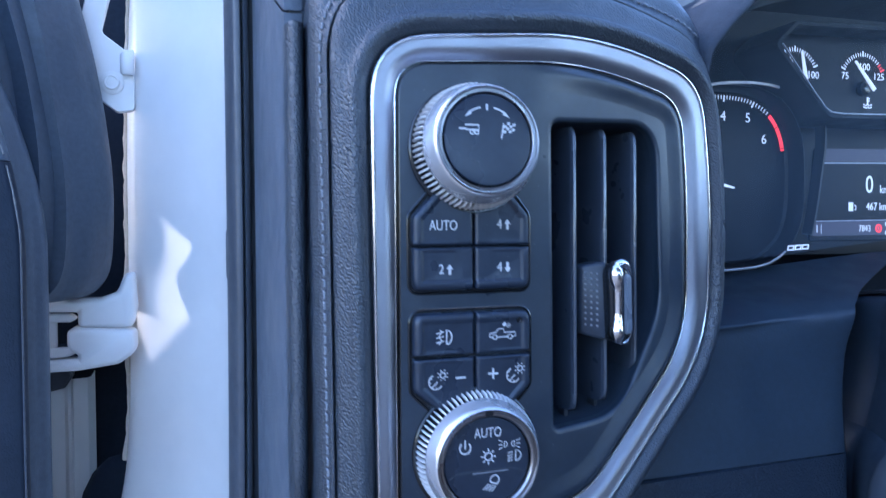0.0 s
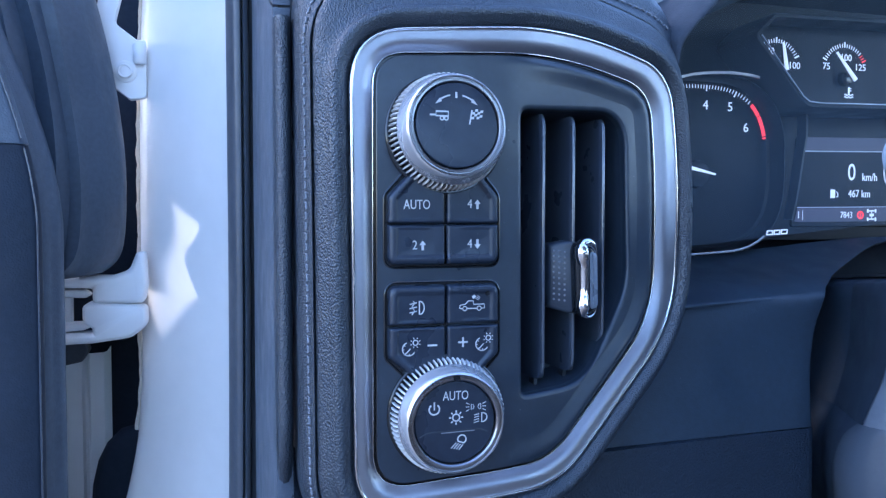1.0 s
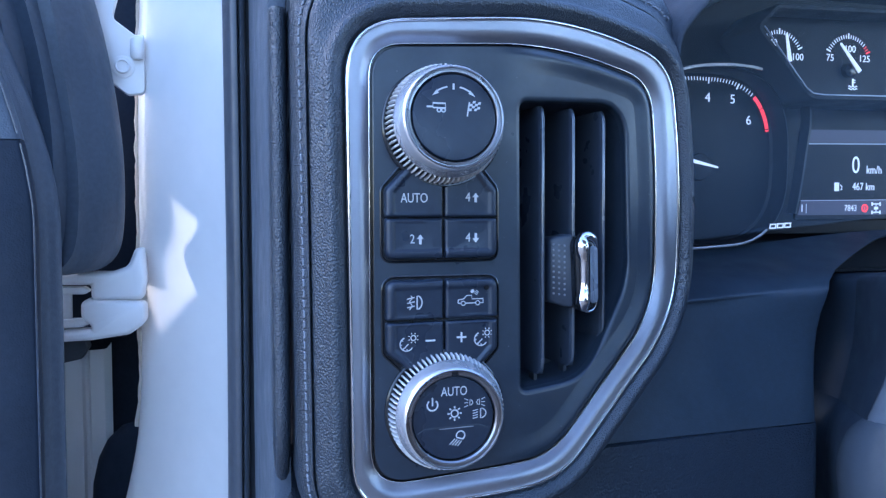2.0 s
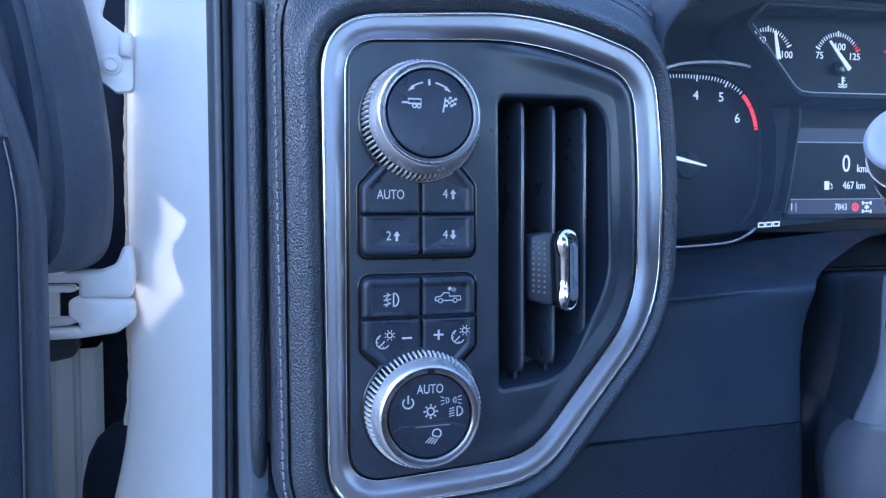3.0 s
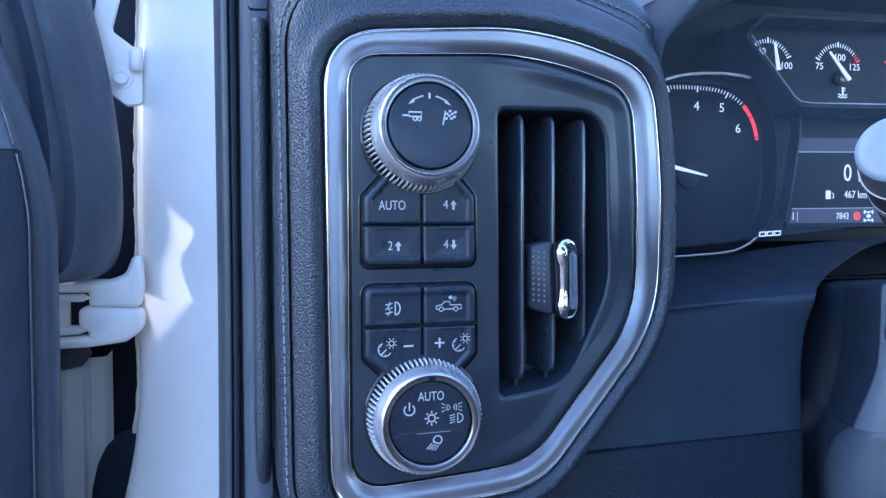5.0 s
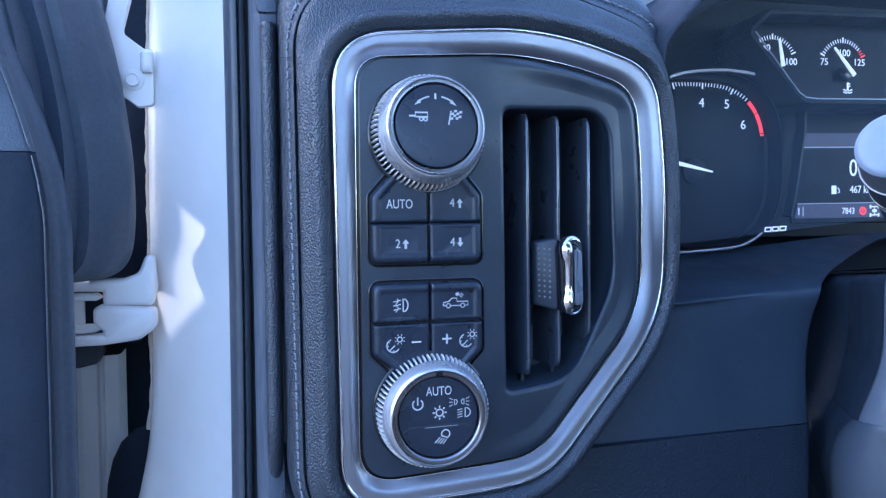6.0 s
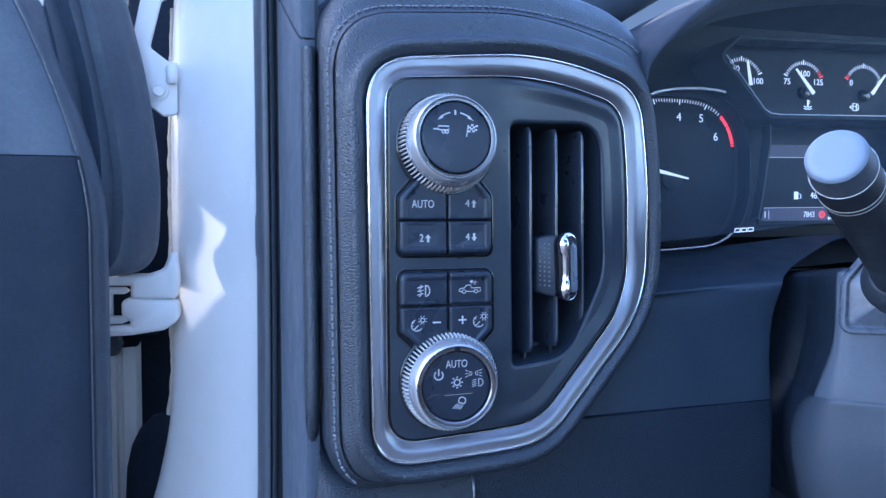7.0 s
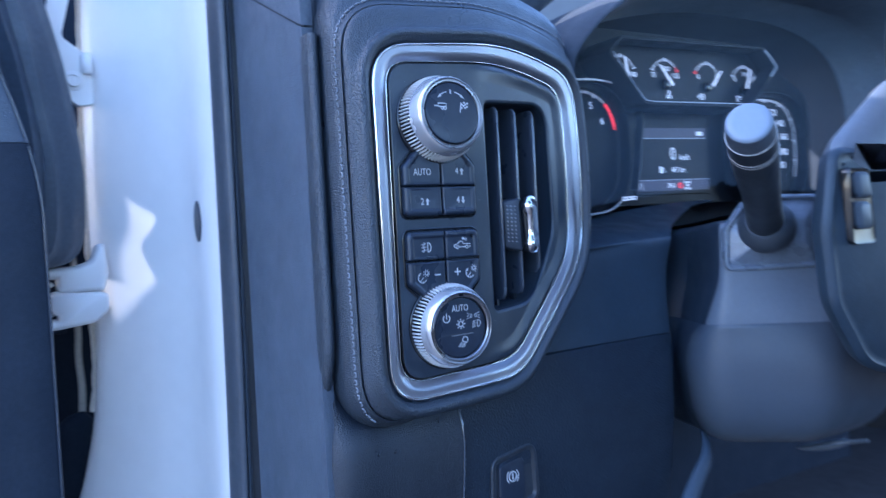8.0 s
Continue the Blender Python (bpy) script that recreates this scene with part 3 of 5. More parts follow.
K1 = knob(0.3, 38.6, -4.0, 16.5, 16.3, "knurled silver drive mode knob with black face")
ob, face, ink, put, turn, place = K1


def about(ink, cu, cv, k):
    return lambda u, v, w: ink(cu + (u - cu) * k, cv + (v - cv) * k, w)


bm = bmesh.new()
stroke(bm, [(-0.2, 11.0), (-0.2, 13.4)], 0.8, ink)
part("tick", bm, INK, face)
for k in (-1, 1):
    bm = bmesh.new()
    stroke(bm, arc(-0.2, 0.0, 12.3, 90 - 12 * k, 90 - 36 * k, 8), 0.6, ink)
    patch(bm, [(-0.2 + 8.9 * k, 8.4), (-0.2 + 6.9 * k, 10.9), (-0.2 + 6.1 * k, 9.5)], ink)
    part("curved_arrow", bm, INK, face)
bm = bmesh.new()
cart = about(ink, -8.4, 4.0, 0.76)
stroke(bm, [(-9.0, 5.8), (-2.2, 5.8), (-2.2, 3.4), (-9.0, 3.4)], 0.8, cart, closed=True)
stroke(bm, [(-12.4, 3.9), (-9.2, 3.9)], 0.9, cart)
stroke(bm, arc(-5.8, 2.2, 1.0, 0, 360, 10)[:-1], 0.6, cart, 0, 0.14, closed=True)
stroke(bm, arc(-3.4, 2.2, 1.0, 0, 360, 10)[:-1], 0.6, cart, 0, 0.14, closed=True)
part("trailer_symbol", bm, INK, face)
bm = bmesh.new()
cloth = about(ink, 8.6, 3.8, 0.88)
stroke(bm, [(6.0, 6.6), (4.7, 0.0)], 0.6, cloth)
for i in range(4):
    for j in range(4):
        if (i + j) % 2 == 0:
            u, v = 6.2 + i * 1.25 - 0.22 * (3 - j), 2.4 + j * 1.1 + 0.25 * math.sin(i * 1.4)
            patch(bm, [(u, v), (u + 1.3, v + 0.1), (u + 1.5, v + 1.2), (u + 0.2, v + 1.1)], cloth)
part("flag_symbol", bm, INK, face)

K2 = knob(0.7, -81.6, 2.0, 13.5, 11.5, "knurled silver headlamp knob with black face")
ob, face, ink, put, turn, place = K2
part_of("lettering", words("AUTO", 5.4 * MM, Matrix.Translation(ink(0.2, 11.0, 0)) @ turn @ FACING @ Matrix.Diagonal((0.74, 1, 1, 1))), INK, face)
bm = bmesh.new()
stroke(bm, arc(-9.0, 5.9, 2.2, 130, 410, 14), 0.6, ink)
stroke(bm, [(-9.0, 5.6), (-9.0, 9.0)], 0.6, ink)
part("power_symbol", bm, INK, face)
bm = bmesh.new()
stroke(bm, arc(0.4, 1.9, 1.5, 0, 360, 14)[:-1], 0.55, ink, closed=True)
for k in range(8):
    a = radians(45 * k + 90)
    stroke(bm, [(0.4 + 2.1 * math.cos(a), 1.9 + 2.1 * math.sin(a)), (0.4 + 3.0 * math.cos(a), 1.9 + 3.0 * math.sin(a))], 0.55, ink)
part("lamp_symbol", bm, INK, face)
bm = bmesh.new()
side_lamps = about(ink, 9.0, 6.2, 0.9)
for m in (-1, 1):
    stroke(bm, [(9 + m * 2.3, 4.7), (9 + m * 2.3, 7.3), (9 + m * 1.5, 7.1), (9 + m * 0.9, 6.0), (9 + m * 1.5, 4.9)], 0.34, side_lamps, closed=True)
    for k in (-1, 0, 1):
        stroke(bm, [(9 + m * 4.9, 6 + 2.0 * k), (9 + m * 3.2, 6 + 1.2 * k)], 0.34, side_lamps)
part("side_lamp_symbol", bm, INK, face)
bm = bmesh.new()
lamp = [(11.6 + (a - 11.0) * 1.15, b) for a, b in arc(11.0, 1.3, 2.0, 90, -90, 10)]
stroke(bm, lamp, 0.42, ink, closed=True)
for k in range(4):
    stroke(bm, [(8.2, 2.4 - 1.05 * k), (10.4, 2.9 - 1.05 * k)], 0.32, ink)
part("headlamp_symbol", bm, INK, face)
# the groove's shade drawn as a raised dark line
bm = bmesh.new()
stroke(bm, [(-15.2, -5.6), (-12.2, -3.8), (10.6, -3.4), (15.4, -5.4)], 0.5, ink, 0.0, 0.10)
part("divider", bm, DARK, face, "dark line drawn for the groove")
# a pale line painted for the glint on the groove
bm = bmesh.new()
stroke(bm, [(-6.0, -4.3), (8.5, -4.0)], 0.35, ink, 0.0, 0.12)
part("glint", bm, DOT, face, "painted glint along the groove")
bm = bmesh.new()
stroke(bm, arc(3.0, -7.4, 1.8, -60, 200, 12), 0.5, ink)
stroke(bm, [(1.2, -8.1), (4.1, -9.1)], 0.5, ink)
for k in range(4):
    stroke(bm, [(0.6 + 0.95 * k, -8.7 - 0.32 * k), (-1.7 + 1.15 * k, -11.0 - 0.25 * k)], 0.34, ink)
part("cargo_lamp_symbol", bm, INK, face)
bm = bmesh.new()
stroke(bm, [(-1.4, 18.9), (1.4, 18.9)], 1.5, put, 12.4, 13.62)
part("pointer", bm, GLOSS, ob, "black pointer mark")

# ---- air vent ----
vent = thing("air_vent", at(66, 20, -77), "black air vent with upright vanes and chrome slider", "air vent")
bm = bmesh.new()
loft(bm, [[on_dash(p.x, p.y, w) for p in grown(VENT, d)] for d, w in ((0.3, -6.0), (-0.5, -20.0), (-2.0, -42.0))], True, False, True)
part("housing", bm, VENTWALL, vent)
for u, low in ((49.5, -71.5), (66.4, -69.5), (84.2, -57.0)):
    bm = bmesh.new()
    y_tip = bend(u) + 5.6
    sect = [(-1.3, 2.6), (-1.0, 1.0), (-0.4, 0.15), (0.2, 0.1), (0.8, 0.8), (1.0, 2.4), (0.7, 12.0), (0.2, 26.0), (-0.4, 26.0), (-0.9, 12.0)]
    lean = -0.12
    levels = [(low, 3.0, 1.5), (low + 2.2, 0.6, 1.0), (low + 5, 0.0, 1.0), (45.5, 0.0, 1.0), (48.0, 0.8, 1.0), (50.0, 3.0, 1.0)]
    loft(bm, [[at(u + a * wide + b * lean, y_tip + max(b, shift), v) for a, b in sect] for v, shift, wide in levels], True, True, True)
    part("vane", bm, VANE, vent, "upright black vane", smooth=80)
    # glossy bead, paler than the vane: the edge highlight is in its colour
    bm = bmesh.new()
    tube(bm, [at(u - 0.1, y_tip + 3.0, low + 1.0), at(u - 0.1, y_tip + 0.9, low + 3.5), at(u - 0.1, y_tip + 0.35, low + 6.0), at(u - 0.1, y_tip + 0.35, 44.5), at(u - 0.1, y_tip + 0.9, 47.0), at(u - 0.1, y_tip + 3.0, 49.0)], 0.0009, 12)
    part("vane_edge", bm, VANEEDGE, vent, "glossy vane edge, paler for its highlight", smooth=60)
    bm = bmesh.new()
    stroke(bm, [(u + 0.4, low), (u + 0.4, low - 5.5)], 1.6, lambda a, b, w: at(a, y_tip + 16 - w, b), 0, 6)
    part("vane_peg", bm, PLASTIC, vent)
bm = bmesh.new()
BLOCK = rpoly([(54.0, -9.5, 2.5), (64.5, -7.5, 2), (64.5, -42.0, 2), (54.0, -39.0, 2.5)], 4, 2)
slab(bm, BLOCK, lambda u, v, w: at(u, bend(66) + (66 - u) * 0.55 - w, v), [(0, -9), (0, -1.2), (-0.5, -0.4), (-1.4, 0.0)])
slider = part("slider", bm, VANE, vent, "grey vent slider with raised dots")
bm = bmesh.new()
for i in range(3):
    for j in range(10):
        u, v = 56.4 + 2.2 * i, -12.5 - 2.5 * j - 0.3 * i
        loft(bm, [[at(u + r * math.cos(a), bend(66) + (66 - u) * 0.55 - w, v + r * math.sin(a)) for a in [k * math.pi / 4 for k in range(8)]] for r, w in ((0.6, -0.1), (0.5, 0.3), (0.2, 0.5))], True, False, True)
tagged(part("grip_dots", bm, DOT, slider, "pale raised dots"), kind="stuff")
CLIP = rpoly([(62.6, -7.6, 5), (75.8, -9.6, 6), (76.8, -41.4, 5), (64.0, -43.4, 5)], 6, 4)
bm = bmesh.new()
slab(bm, CLIP, lambda u, v, w: at(u, bend(68) + (u - 68) * 0.35 - w, v), [(0, -6), (0.0, 0.5), (-0.5, 2.4), (-1.6, 3.4), (-3.0, 3.7)])
part("clip", bm, GLOSS, slider, "black clip", smooth=50)
bm = bmesh.new()
INSERT = rpoly([(70.9, -12.5, 2), (75.4, -14.0, 2.4), (76.0, -38.5, 2.4), (71.2, -39.8, 2)], 4, 3)
slab(bm, INSERT, lambda u, v, w: at(u, bend(68) + (u - 68) * 0.35 - w, v), [(0, 3.0), (0, 4.0), (-0.6, 4.4), (-1.6, 4.5)])
part("insert", bm, PLATE_GREY, slider, "grey insert")


def bent_bar(rows, label):
    """A chrome bar on the vent slider: rows of (u, v, w, radius)."""
    bm = bmesh.new()
    loops = eased([[Vector(r)] for r in rows], 4)
    pts = [l[0] for l in loops]
    tube(bm, [at(r[0], bend(68) + (r[0] - 68) * 0.35 - r[2], r[1]) for r in pts], [r[3] * MM for r in pts], 16)
    part("bar", bm, CHROME, slider, label, smooth=60)


bent_bar([(66.8, -8.6, 2.6, 1.8), (66.3, -11.5, 3.2, 3.1), (66.5, -15.5, 3.4, 3.2), (67.3, -19.5, 3.4, 2.4), (67.5, -25.0, 3.4, 2.2), (67.5, -31.0, 3.4, 2.2), (67.2, -35.0, 3.4, 2.8), (67.1, -38.5, 3.2, 3.2), (67.5, -42.0, 2.6, 1.9)], "waisted chrome bar")
bent_bar([(66.4, -9.8, 2.8, 2.6), (69.5, -8.6, 3.0, 2.4), (72.6, -9.6, 3.0, 2.0), (74.6, -12.0, 2.8, 1.3), (75.8, -15.5, 2.5, 0.6), (76.0, -18.0, 2.2, 0.3)], "bent chrome bar")
bent_bar([(67.2, -41.2, 2.8, 1.8), (70.0, -43.0, 2.8, 0.8), (73.4, -42.6, 2.6, 0.6), (75.6, -40.4, 2.4, 0.4), (76.2, -38.5, 2.2, 0.25)], "thin chrome bar")


# ---- lower dash ----
def sheet(bm, columns):
    """A skin over columns of points."""
    loft(bm, columns, closed=False)


def low_y(x):
    return 30.0 + 0.07 * (x - 22.0)


lower_dash = thing("lower_dash", at(-20, 60, -520), "black grained lower dash cover below the stitched pad", "dashboard")
bm = bmesh.new()
cols = []
for x, dy in ((-69.6, 75), (-69.6, 40), (-69.5, 24), (-68.8, 13), (-67.0, 6), (-64, 1.5), (-60, -1.4), (-54, -3.0), (-44, -3.0), (-30, -1.2), (-10, -1), (10, 0), (19, 0), (21, 0.6), (21.6, 2.5), (21.8, 12)):
    tuck = max(0.0, min(1.0, (x + 63.0) / 18.0))  # only right of the side strip does the cover pass under the pad
    cols.append([at(x, low_y(0) + dy + (lift * tuck if lift > 0 and v > -140 else lift * (1 if v < -140 else tuck)), v) for v, lift in ((-100, 46), (-109, 42), (-118, 34), (-128, 12), (-138, 2), (-148, -3), (-160, -4), (-180, -2), (-220, 4), (-280, 16), (-360, 36), (-520, 80))])
sheet(bm, eased(cols, 3))
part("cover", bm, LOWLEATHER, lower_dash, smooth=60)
bm = bmesh.new()
STRIP = [(-69.6, 70), (-69.6, 32), (-69.2, 24.5), (-68.2, 21.2), (-66.2, 19.8), (-64.2, 20.4), (-62.8, 22.4), (-62.1, 26), (-62.0, 44)]
sheet(bm, eased([[at(x, y + back, v) for x, y in STRIP] for v, back in ((88.6, 4), (88.4, 1.2), (87.6, 0.2), (84, 0), (40, 0), (0, 0), (-50, 0), (-84, 0), (-92, 0.8), (-100, 2.6), (-108, 5.6), (-116, 9.8), (-124, 15), (-130, 20))], 2))
part("side_strip", bm, LEATHER, lower_dash, "grained leather strip up the side of the pad", smooth=60)
bm = bmesh.new()
tube(bm, [at(21.6, low_y(0) + 1.0 + lift, v) for v, lift in ((-128, 12), (-138, 2), (-148, -3), (-160, -4), (-180, -2), (-220, 4), (-280, 16), (-360, 36))], 0.0011, 8)
part("welt", bm, VANEEDGE, lower_dash, "raised seam between two covers", smooth=60)

knee_panel = thing("knee_panel", at(130, 60, -520), "dark plastic knee panel beside the steering column", "dashboard")


def right_edge(v):
    """Where the panel ends in an arch over the steering column."""
    knots = ((-200, 224), (-140, 224.5), (-114, 226), (-90, 228), (-64, 233), (-48, 240), (-40, 246.5), (-33, 263), (-24, 297), (-14, 349), (-10, 392), (-6, 440))
    for (va, xa), (v0, x0), (v1, x1), (vb, xb) in zip(knots, knots[1:], knots[2:], knots[3:]):
        if v <= v1:
            t = max(0.0, (v - v0) / (v1 - v0))
            m0, m1 = (x1 - xa) / (v1 - va) * (v1 - v0), (xb - x0) / (vb - v0) * (v1 - v0)
            return x0 * (2 * t ** 3 - 3 * t * t + 1) + m0 * (t ** 3 - 2 * t * t + t) + x1 * (3 * t * t - 2 * t ** 3) + m1 * (t ** 3 - t * t)
    return 392.0


def smooth(t):
    t = max(0.0, min(1.0, t))
    return t * t * (3 - 2 * t)


def settle(x, y, v):
    """The panel's top sinks towards the dials, and its ledge towards the door."""
    sunk = 10.5 * (smooth((x - 200.0) / 170.0) - 1.0) * smooth((y - 53.0) / 70.0)
    return v + sunk - 0.055 * (244.0 - min(x, 244.0)) * math.exp(-((v + 41.0) / 9.0) ** 2)


bm = bmesh.new()
levels = [(-10, 132), (-12, 126.5), (-14, 121), (-16.5, 114), (-19, 107), (-21.5, 100.5), (-24, 94), (-26, 88.6), (-28.5, 82), (-31, 75.4), (-33, 70), (-35, 65), (-37, 60), (-38.2, 56.6), (-38.9, 53.6), (-39.4, 51.9), (-40.0, 51.2), (-40.7, 51.2), (-41.3, 51.9), (-42.4, 52.3), (-45.5, 52.3), (-48, 52.0), (-52, 51.6), (-56, 51.3), (-64, 50.5), (-76, 49), (-90, 47.0), (-112, 43.5), (-115.0, 43.3), (-115.3, 44.2), (-115.3, 75)]
soft_ledge = {-37: 61.2, -38.2: 58.9, -38.9: 57.5, -39.4: 56.6, -40.0: 55.7, -40.7: 54.8, -41.3: 54.2, -42.4: 53.3, -45.5: 52.4}


def ledge(v, y, k):
    """The ledge's sharp edge softens towards the arch."""
    return y + (soft_ledge.get(v, y) - y) * smooth((k - 8) / 7.0)


cols = []
for k in range(17):
    row = [(60 + (right_edge(v) - 60) * k / 16, ledge(v, y, k), v) for v, y in levels]
    cols.append([at(x, y + 0.04 * (k / 16 - 1) * 170, settle(x, y, v)) for x, y, v in row])
for d, depth in ((1.6, 0.6), (3.2, 2.4), (4.2, 6.0), (4.6, 14.0), (4.8, 60.0)):
    flat_part = [smooth((v + 46.0) / 12.0) for v, y in levels]
    cols.append([at(right_edge(v) + d * (1 - f), ledge(v, y, 16) + depth * (1 - 0.2 * f), settle(right_edge(v), y, v) - f * min(0.5 * d, 2.0)) for (v, y), f in zip(levels, flat_part)])
sheet(bm, cols)
part("upper_panel", bm, KNEETOP, knee_panel, smooth=30)
# dark sheet added under the arch to paint the shade there
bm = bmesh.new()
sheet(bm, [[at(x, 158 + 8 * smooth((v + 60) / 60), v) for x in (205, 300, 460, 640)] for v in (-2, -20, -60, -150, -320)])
part("arch_backing", bm, GAPSHADE, knee_panel, "added dark sheet for shade over the steering column")
bm = bmesh.new()
levels = [(-115.5, 75), (-115.5, 44.2), (-115.8, 43.1), (-118, 42.6), (-150, 41), (-180, 42), (-230, 48), (-300, 60), (-380, 84), (-520, 130)]
cols = []
for f in [k / 16 for k in range(17)] + [1.015, 1.03, 1.035]:
    extra = {1.015: 1.0, 1.03: 5.0, 1.035: 70.0}.get(f, 0.0)
    cols.append([at(22.4 + (right_edge(v) - 22.4) * f,  low_y(22 + 205 * min(f, 1)) + (y - 44) * min(1, 0.5 + f) + extra, v) for v, y in levels])
sheet(bm, [[p + Vector((0, 0.01, 0)) for p in cols[0]], [p + Vector((0, 0.0012, 0)) for p in cols[0]]] + cols[1:])
part("lower_panel", bm, KNEE, knee_panel, smooth=40)

brake = thing("parking_brake_switch", at(62, 40, -215), "black parking brake switch in a moulded recess", "switch")
FRAME = rpoly([(43.5, -177, 9), (82, -171, 9), (84, -212, 9), (42, -216, 6)], 6, 3)


def on_low(u, v, w):
    return at(u, low_y(u) - 1.5 - w, v)


bm = bmesh.new()
slab(bm, FRAME, on_low, [(0, -4), (0, 0.6), (-0.8, 1.4), (-3.0, 1.2), (-4.6, -0.6)])
part("surround", bm, PLASTIC, brake)
bm = bmesh.new()
KEYPAD = rpoly([(50, -182, 5), (71, -178.5, 5), (72, -208, 5), (49, -210, 4)], 6, 3)
slab(bm, KEYPAD, on_low, [(0, -4), (0, 0.2), (-0.6, 1.0), (-2, 1.3)])
toggle = part("toggle", bm, KEY, brake)
bm = bmesh.new()
stroke(bm, arc(60.5, -191, 3.2, 0, 360, 16)[:-1], 0.8, on_low, 1.2, 1.5, closed=True)
stroke(bm, arc(60.5, -191, 4.9, 130, 230, 8), 0.7, on_low, 1.2, 1.5)
stroke(bm, arc(60.5, -191, 4.9, -50, 50, 8), 0.7, on_low, 1.2, 1.5)
stroke(bm, [(60.5, -193), (60.5, -189)], 1.0, on_low, 1.2, 1.5)
stroke(bm, [(50.5, -206.5), (53.5, -206.8)], 1.2, on_low, 1.2, 1.5)
part("symbol", bm, INK, toggle)

# ---- end of the dash, door seal and white door jamb ----
end_panel = thing("dash_end_panel", at(-72, 80, -520), "dark grey plastic end panel of the dash", "dashboard")
bm = bmesh.new()
plan = [(-62, 30), (-66, 29), (-69.2, 29.5), (-69.9, 33), (-71, 60), (-72.2, 95), (-72.9, 125), (-73.3, 140), (-74.0, 142.4), (-73.6, 144.2), (-70, 146)]


def cap_edge(y):
    return 84.0 + 0.48 * max(0.0, y - 8.0)


sheet(bm, [[at(x, y + (0 if k < 3 else -0.02 * v), cap_edge(y) * s + v) for k, (x, y) in enumerate(plan)] for v, s in ((-0.4, 1), (-1.4, 1), (-8, 1), (20, 0.5), (-10, 0.2), (-80, 0), (-130, 0), (-200, 0), (-300, 0), (-520, 0))])
part("lower_cap", bm, ENDGREY, end_panel, smooth=50)
bm = bmesh.new()
sheet(bm, [[at(x, y + (0 if k < 3 else -0.02 * v), cap_edge(y) + v) for k, (x, y) in enumerate(plan)] for v in (150, 100, 50, 20, 4, 1.6, 0.8)])
part("upper_cap", bm, ENDGREY, end_panel, smooth=50)
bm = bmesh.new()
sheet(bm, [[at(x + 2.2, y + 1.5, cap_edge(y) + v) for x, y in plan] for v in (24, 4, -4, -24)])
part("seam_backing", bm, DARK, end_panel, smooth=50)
bm = bmesh.new()
sheet(bm, eased([[at(x, y + lean, v) for x, y in ((-65.5, 26), (-62, 31), (-52, 36), (-30, 42), (20, 46))] for v, lean in ((70, 8), (110, 12), (150, 30), (210, 70))], 3))
part("corner_fill", bm, ENDGREY, end_panel, smooth=60)

seal = thing("door_seal", at(-84, 145, -520), "black rubber door seal along the jamb", "weatherstrip")
for name, plan_at in (("lip", [(-75.6, 156), (-76.0, 147.5), (-76.9, 145.2), (-78.6, 144.8), (-79.6, 146.5), (-79.8, 152)]),
                      ("bulb", [(-79.4, 152), (-79.7, 146.6), (-80.6, 144.4), (-82.2, 144.2), (-84.4, 146.6), (-86.2, 151), (-87.7, 156.5), (-88.4, 161), (-87.9, 165), (-86, 168), (-82, 166)])):
    bm = bmesh.new()
    sheet(bm, eased([[at(x - 0.00004 * v * v * (1 if v < 0 else 0.3), y - 0.03 * v, v) for x, y in plan_at] for v in (300, 200, 120, 60, 0, -60, -120, -200, -320, -520)], 2))
    part(name, bm, RUBBER, seal, smooth=60)

bm = bmesh.new()
sheet(bm, [[at(x - 0.00004 * v * v * (1 if v < 0 else 0.3), y - 0.03 * v, v) for x, y in ((-84, 158), (-76, 156), (-68, 153))] for v in (300, 200, 120, 60, 0, -60, -120, -200, -320, -520)])
part("channel", bm, RUBBER, seal, "dark channel beside the seal", smooth=60)

jamb = thing("door_jamb", at(-110, 260, -700), "white painted front door jamb with sealer along its edge", "car body")
bm = bmesh.new()
plan = [(-80, 160), (-85, 166), (-86, 180), (-85.5, 205), (-85.5, 235), (-87, 250), (-92, 262), (-101, 274), (-113, 287), (-126, 300), (-138, 311), (-147, 319), (-152, 326), (-154, 334), (-153, 345), (-148, 352)]


def flare(v, x):
    s = max(0.0, -v - 110.0)
    return -0.0011 * s * s * max(0.0, min(1.0, (-x - 85.0) / 70.0)) - (0.00003 * v * v if v < 0 else 0)


rows = [(320, 12), (240, 8), (180, 4), (120, 0), (60, 0), (0, 0), (-60, 0), (-110, 0), (-160, 2), (-200, 4), (-250, 8), (-320, 14), (-450, 20)]
loops = [[at(x + max(flare(v, x), -60) + 0.00012 * max(0, v) ** 2 * (1 if x < -100 else 0.2), y + dy - 0.02 * v, v) for x, y in plan] for v, dy in rows]
sheet(bm, eased(loops, 3))
part("jamb_panel", bm, PAINT, jamb, smooth=60)
bm = bmesh.new()
bumps = []
for k in range(90):
    v = 190 - k * 4.0
    r = 2.0 + 1.5 * noise.noise(Vector((v * 0.06, 3.1, 0.2))) + 0.8 * noise.noise(Vector((v * 0.3, 1.7, 0)))
    bumps.append((at(-155.2 + max(flare(v, -153), -60) + 0.00012 * max(0, v) ** 2, 341 - 0.02 * v, v), r * MM))
tube(bm, [p for p, r in bumps], [r for p, r in bumps], 8)
part("sealer_bead", bm, SEALER, jamb, "lumpy seam sealer")
bm = bmesh.new()
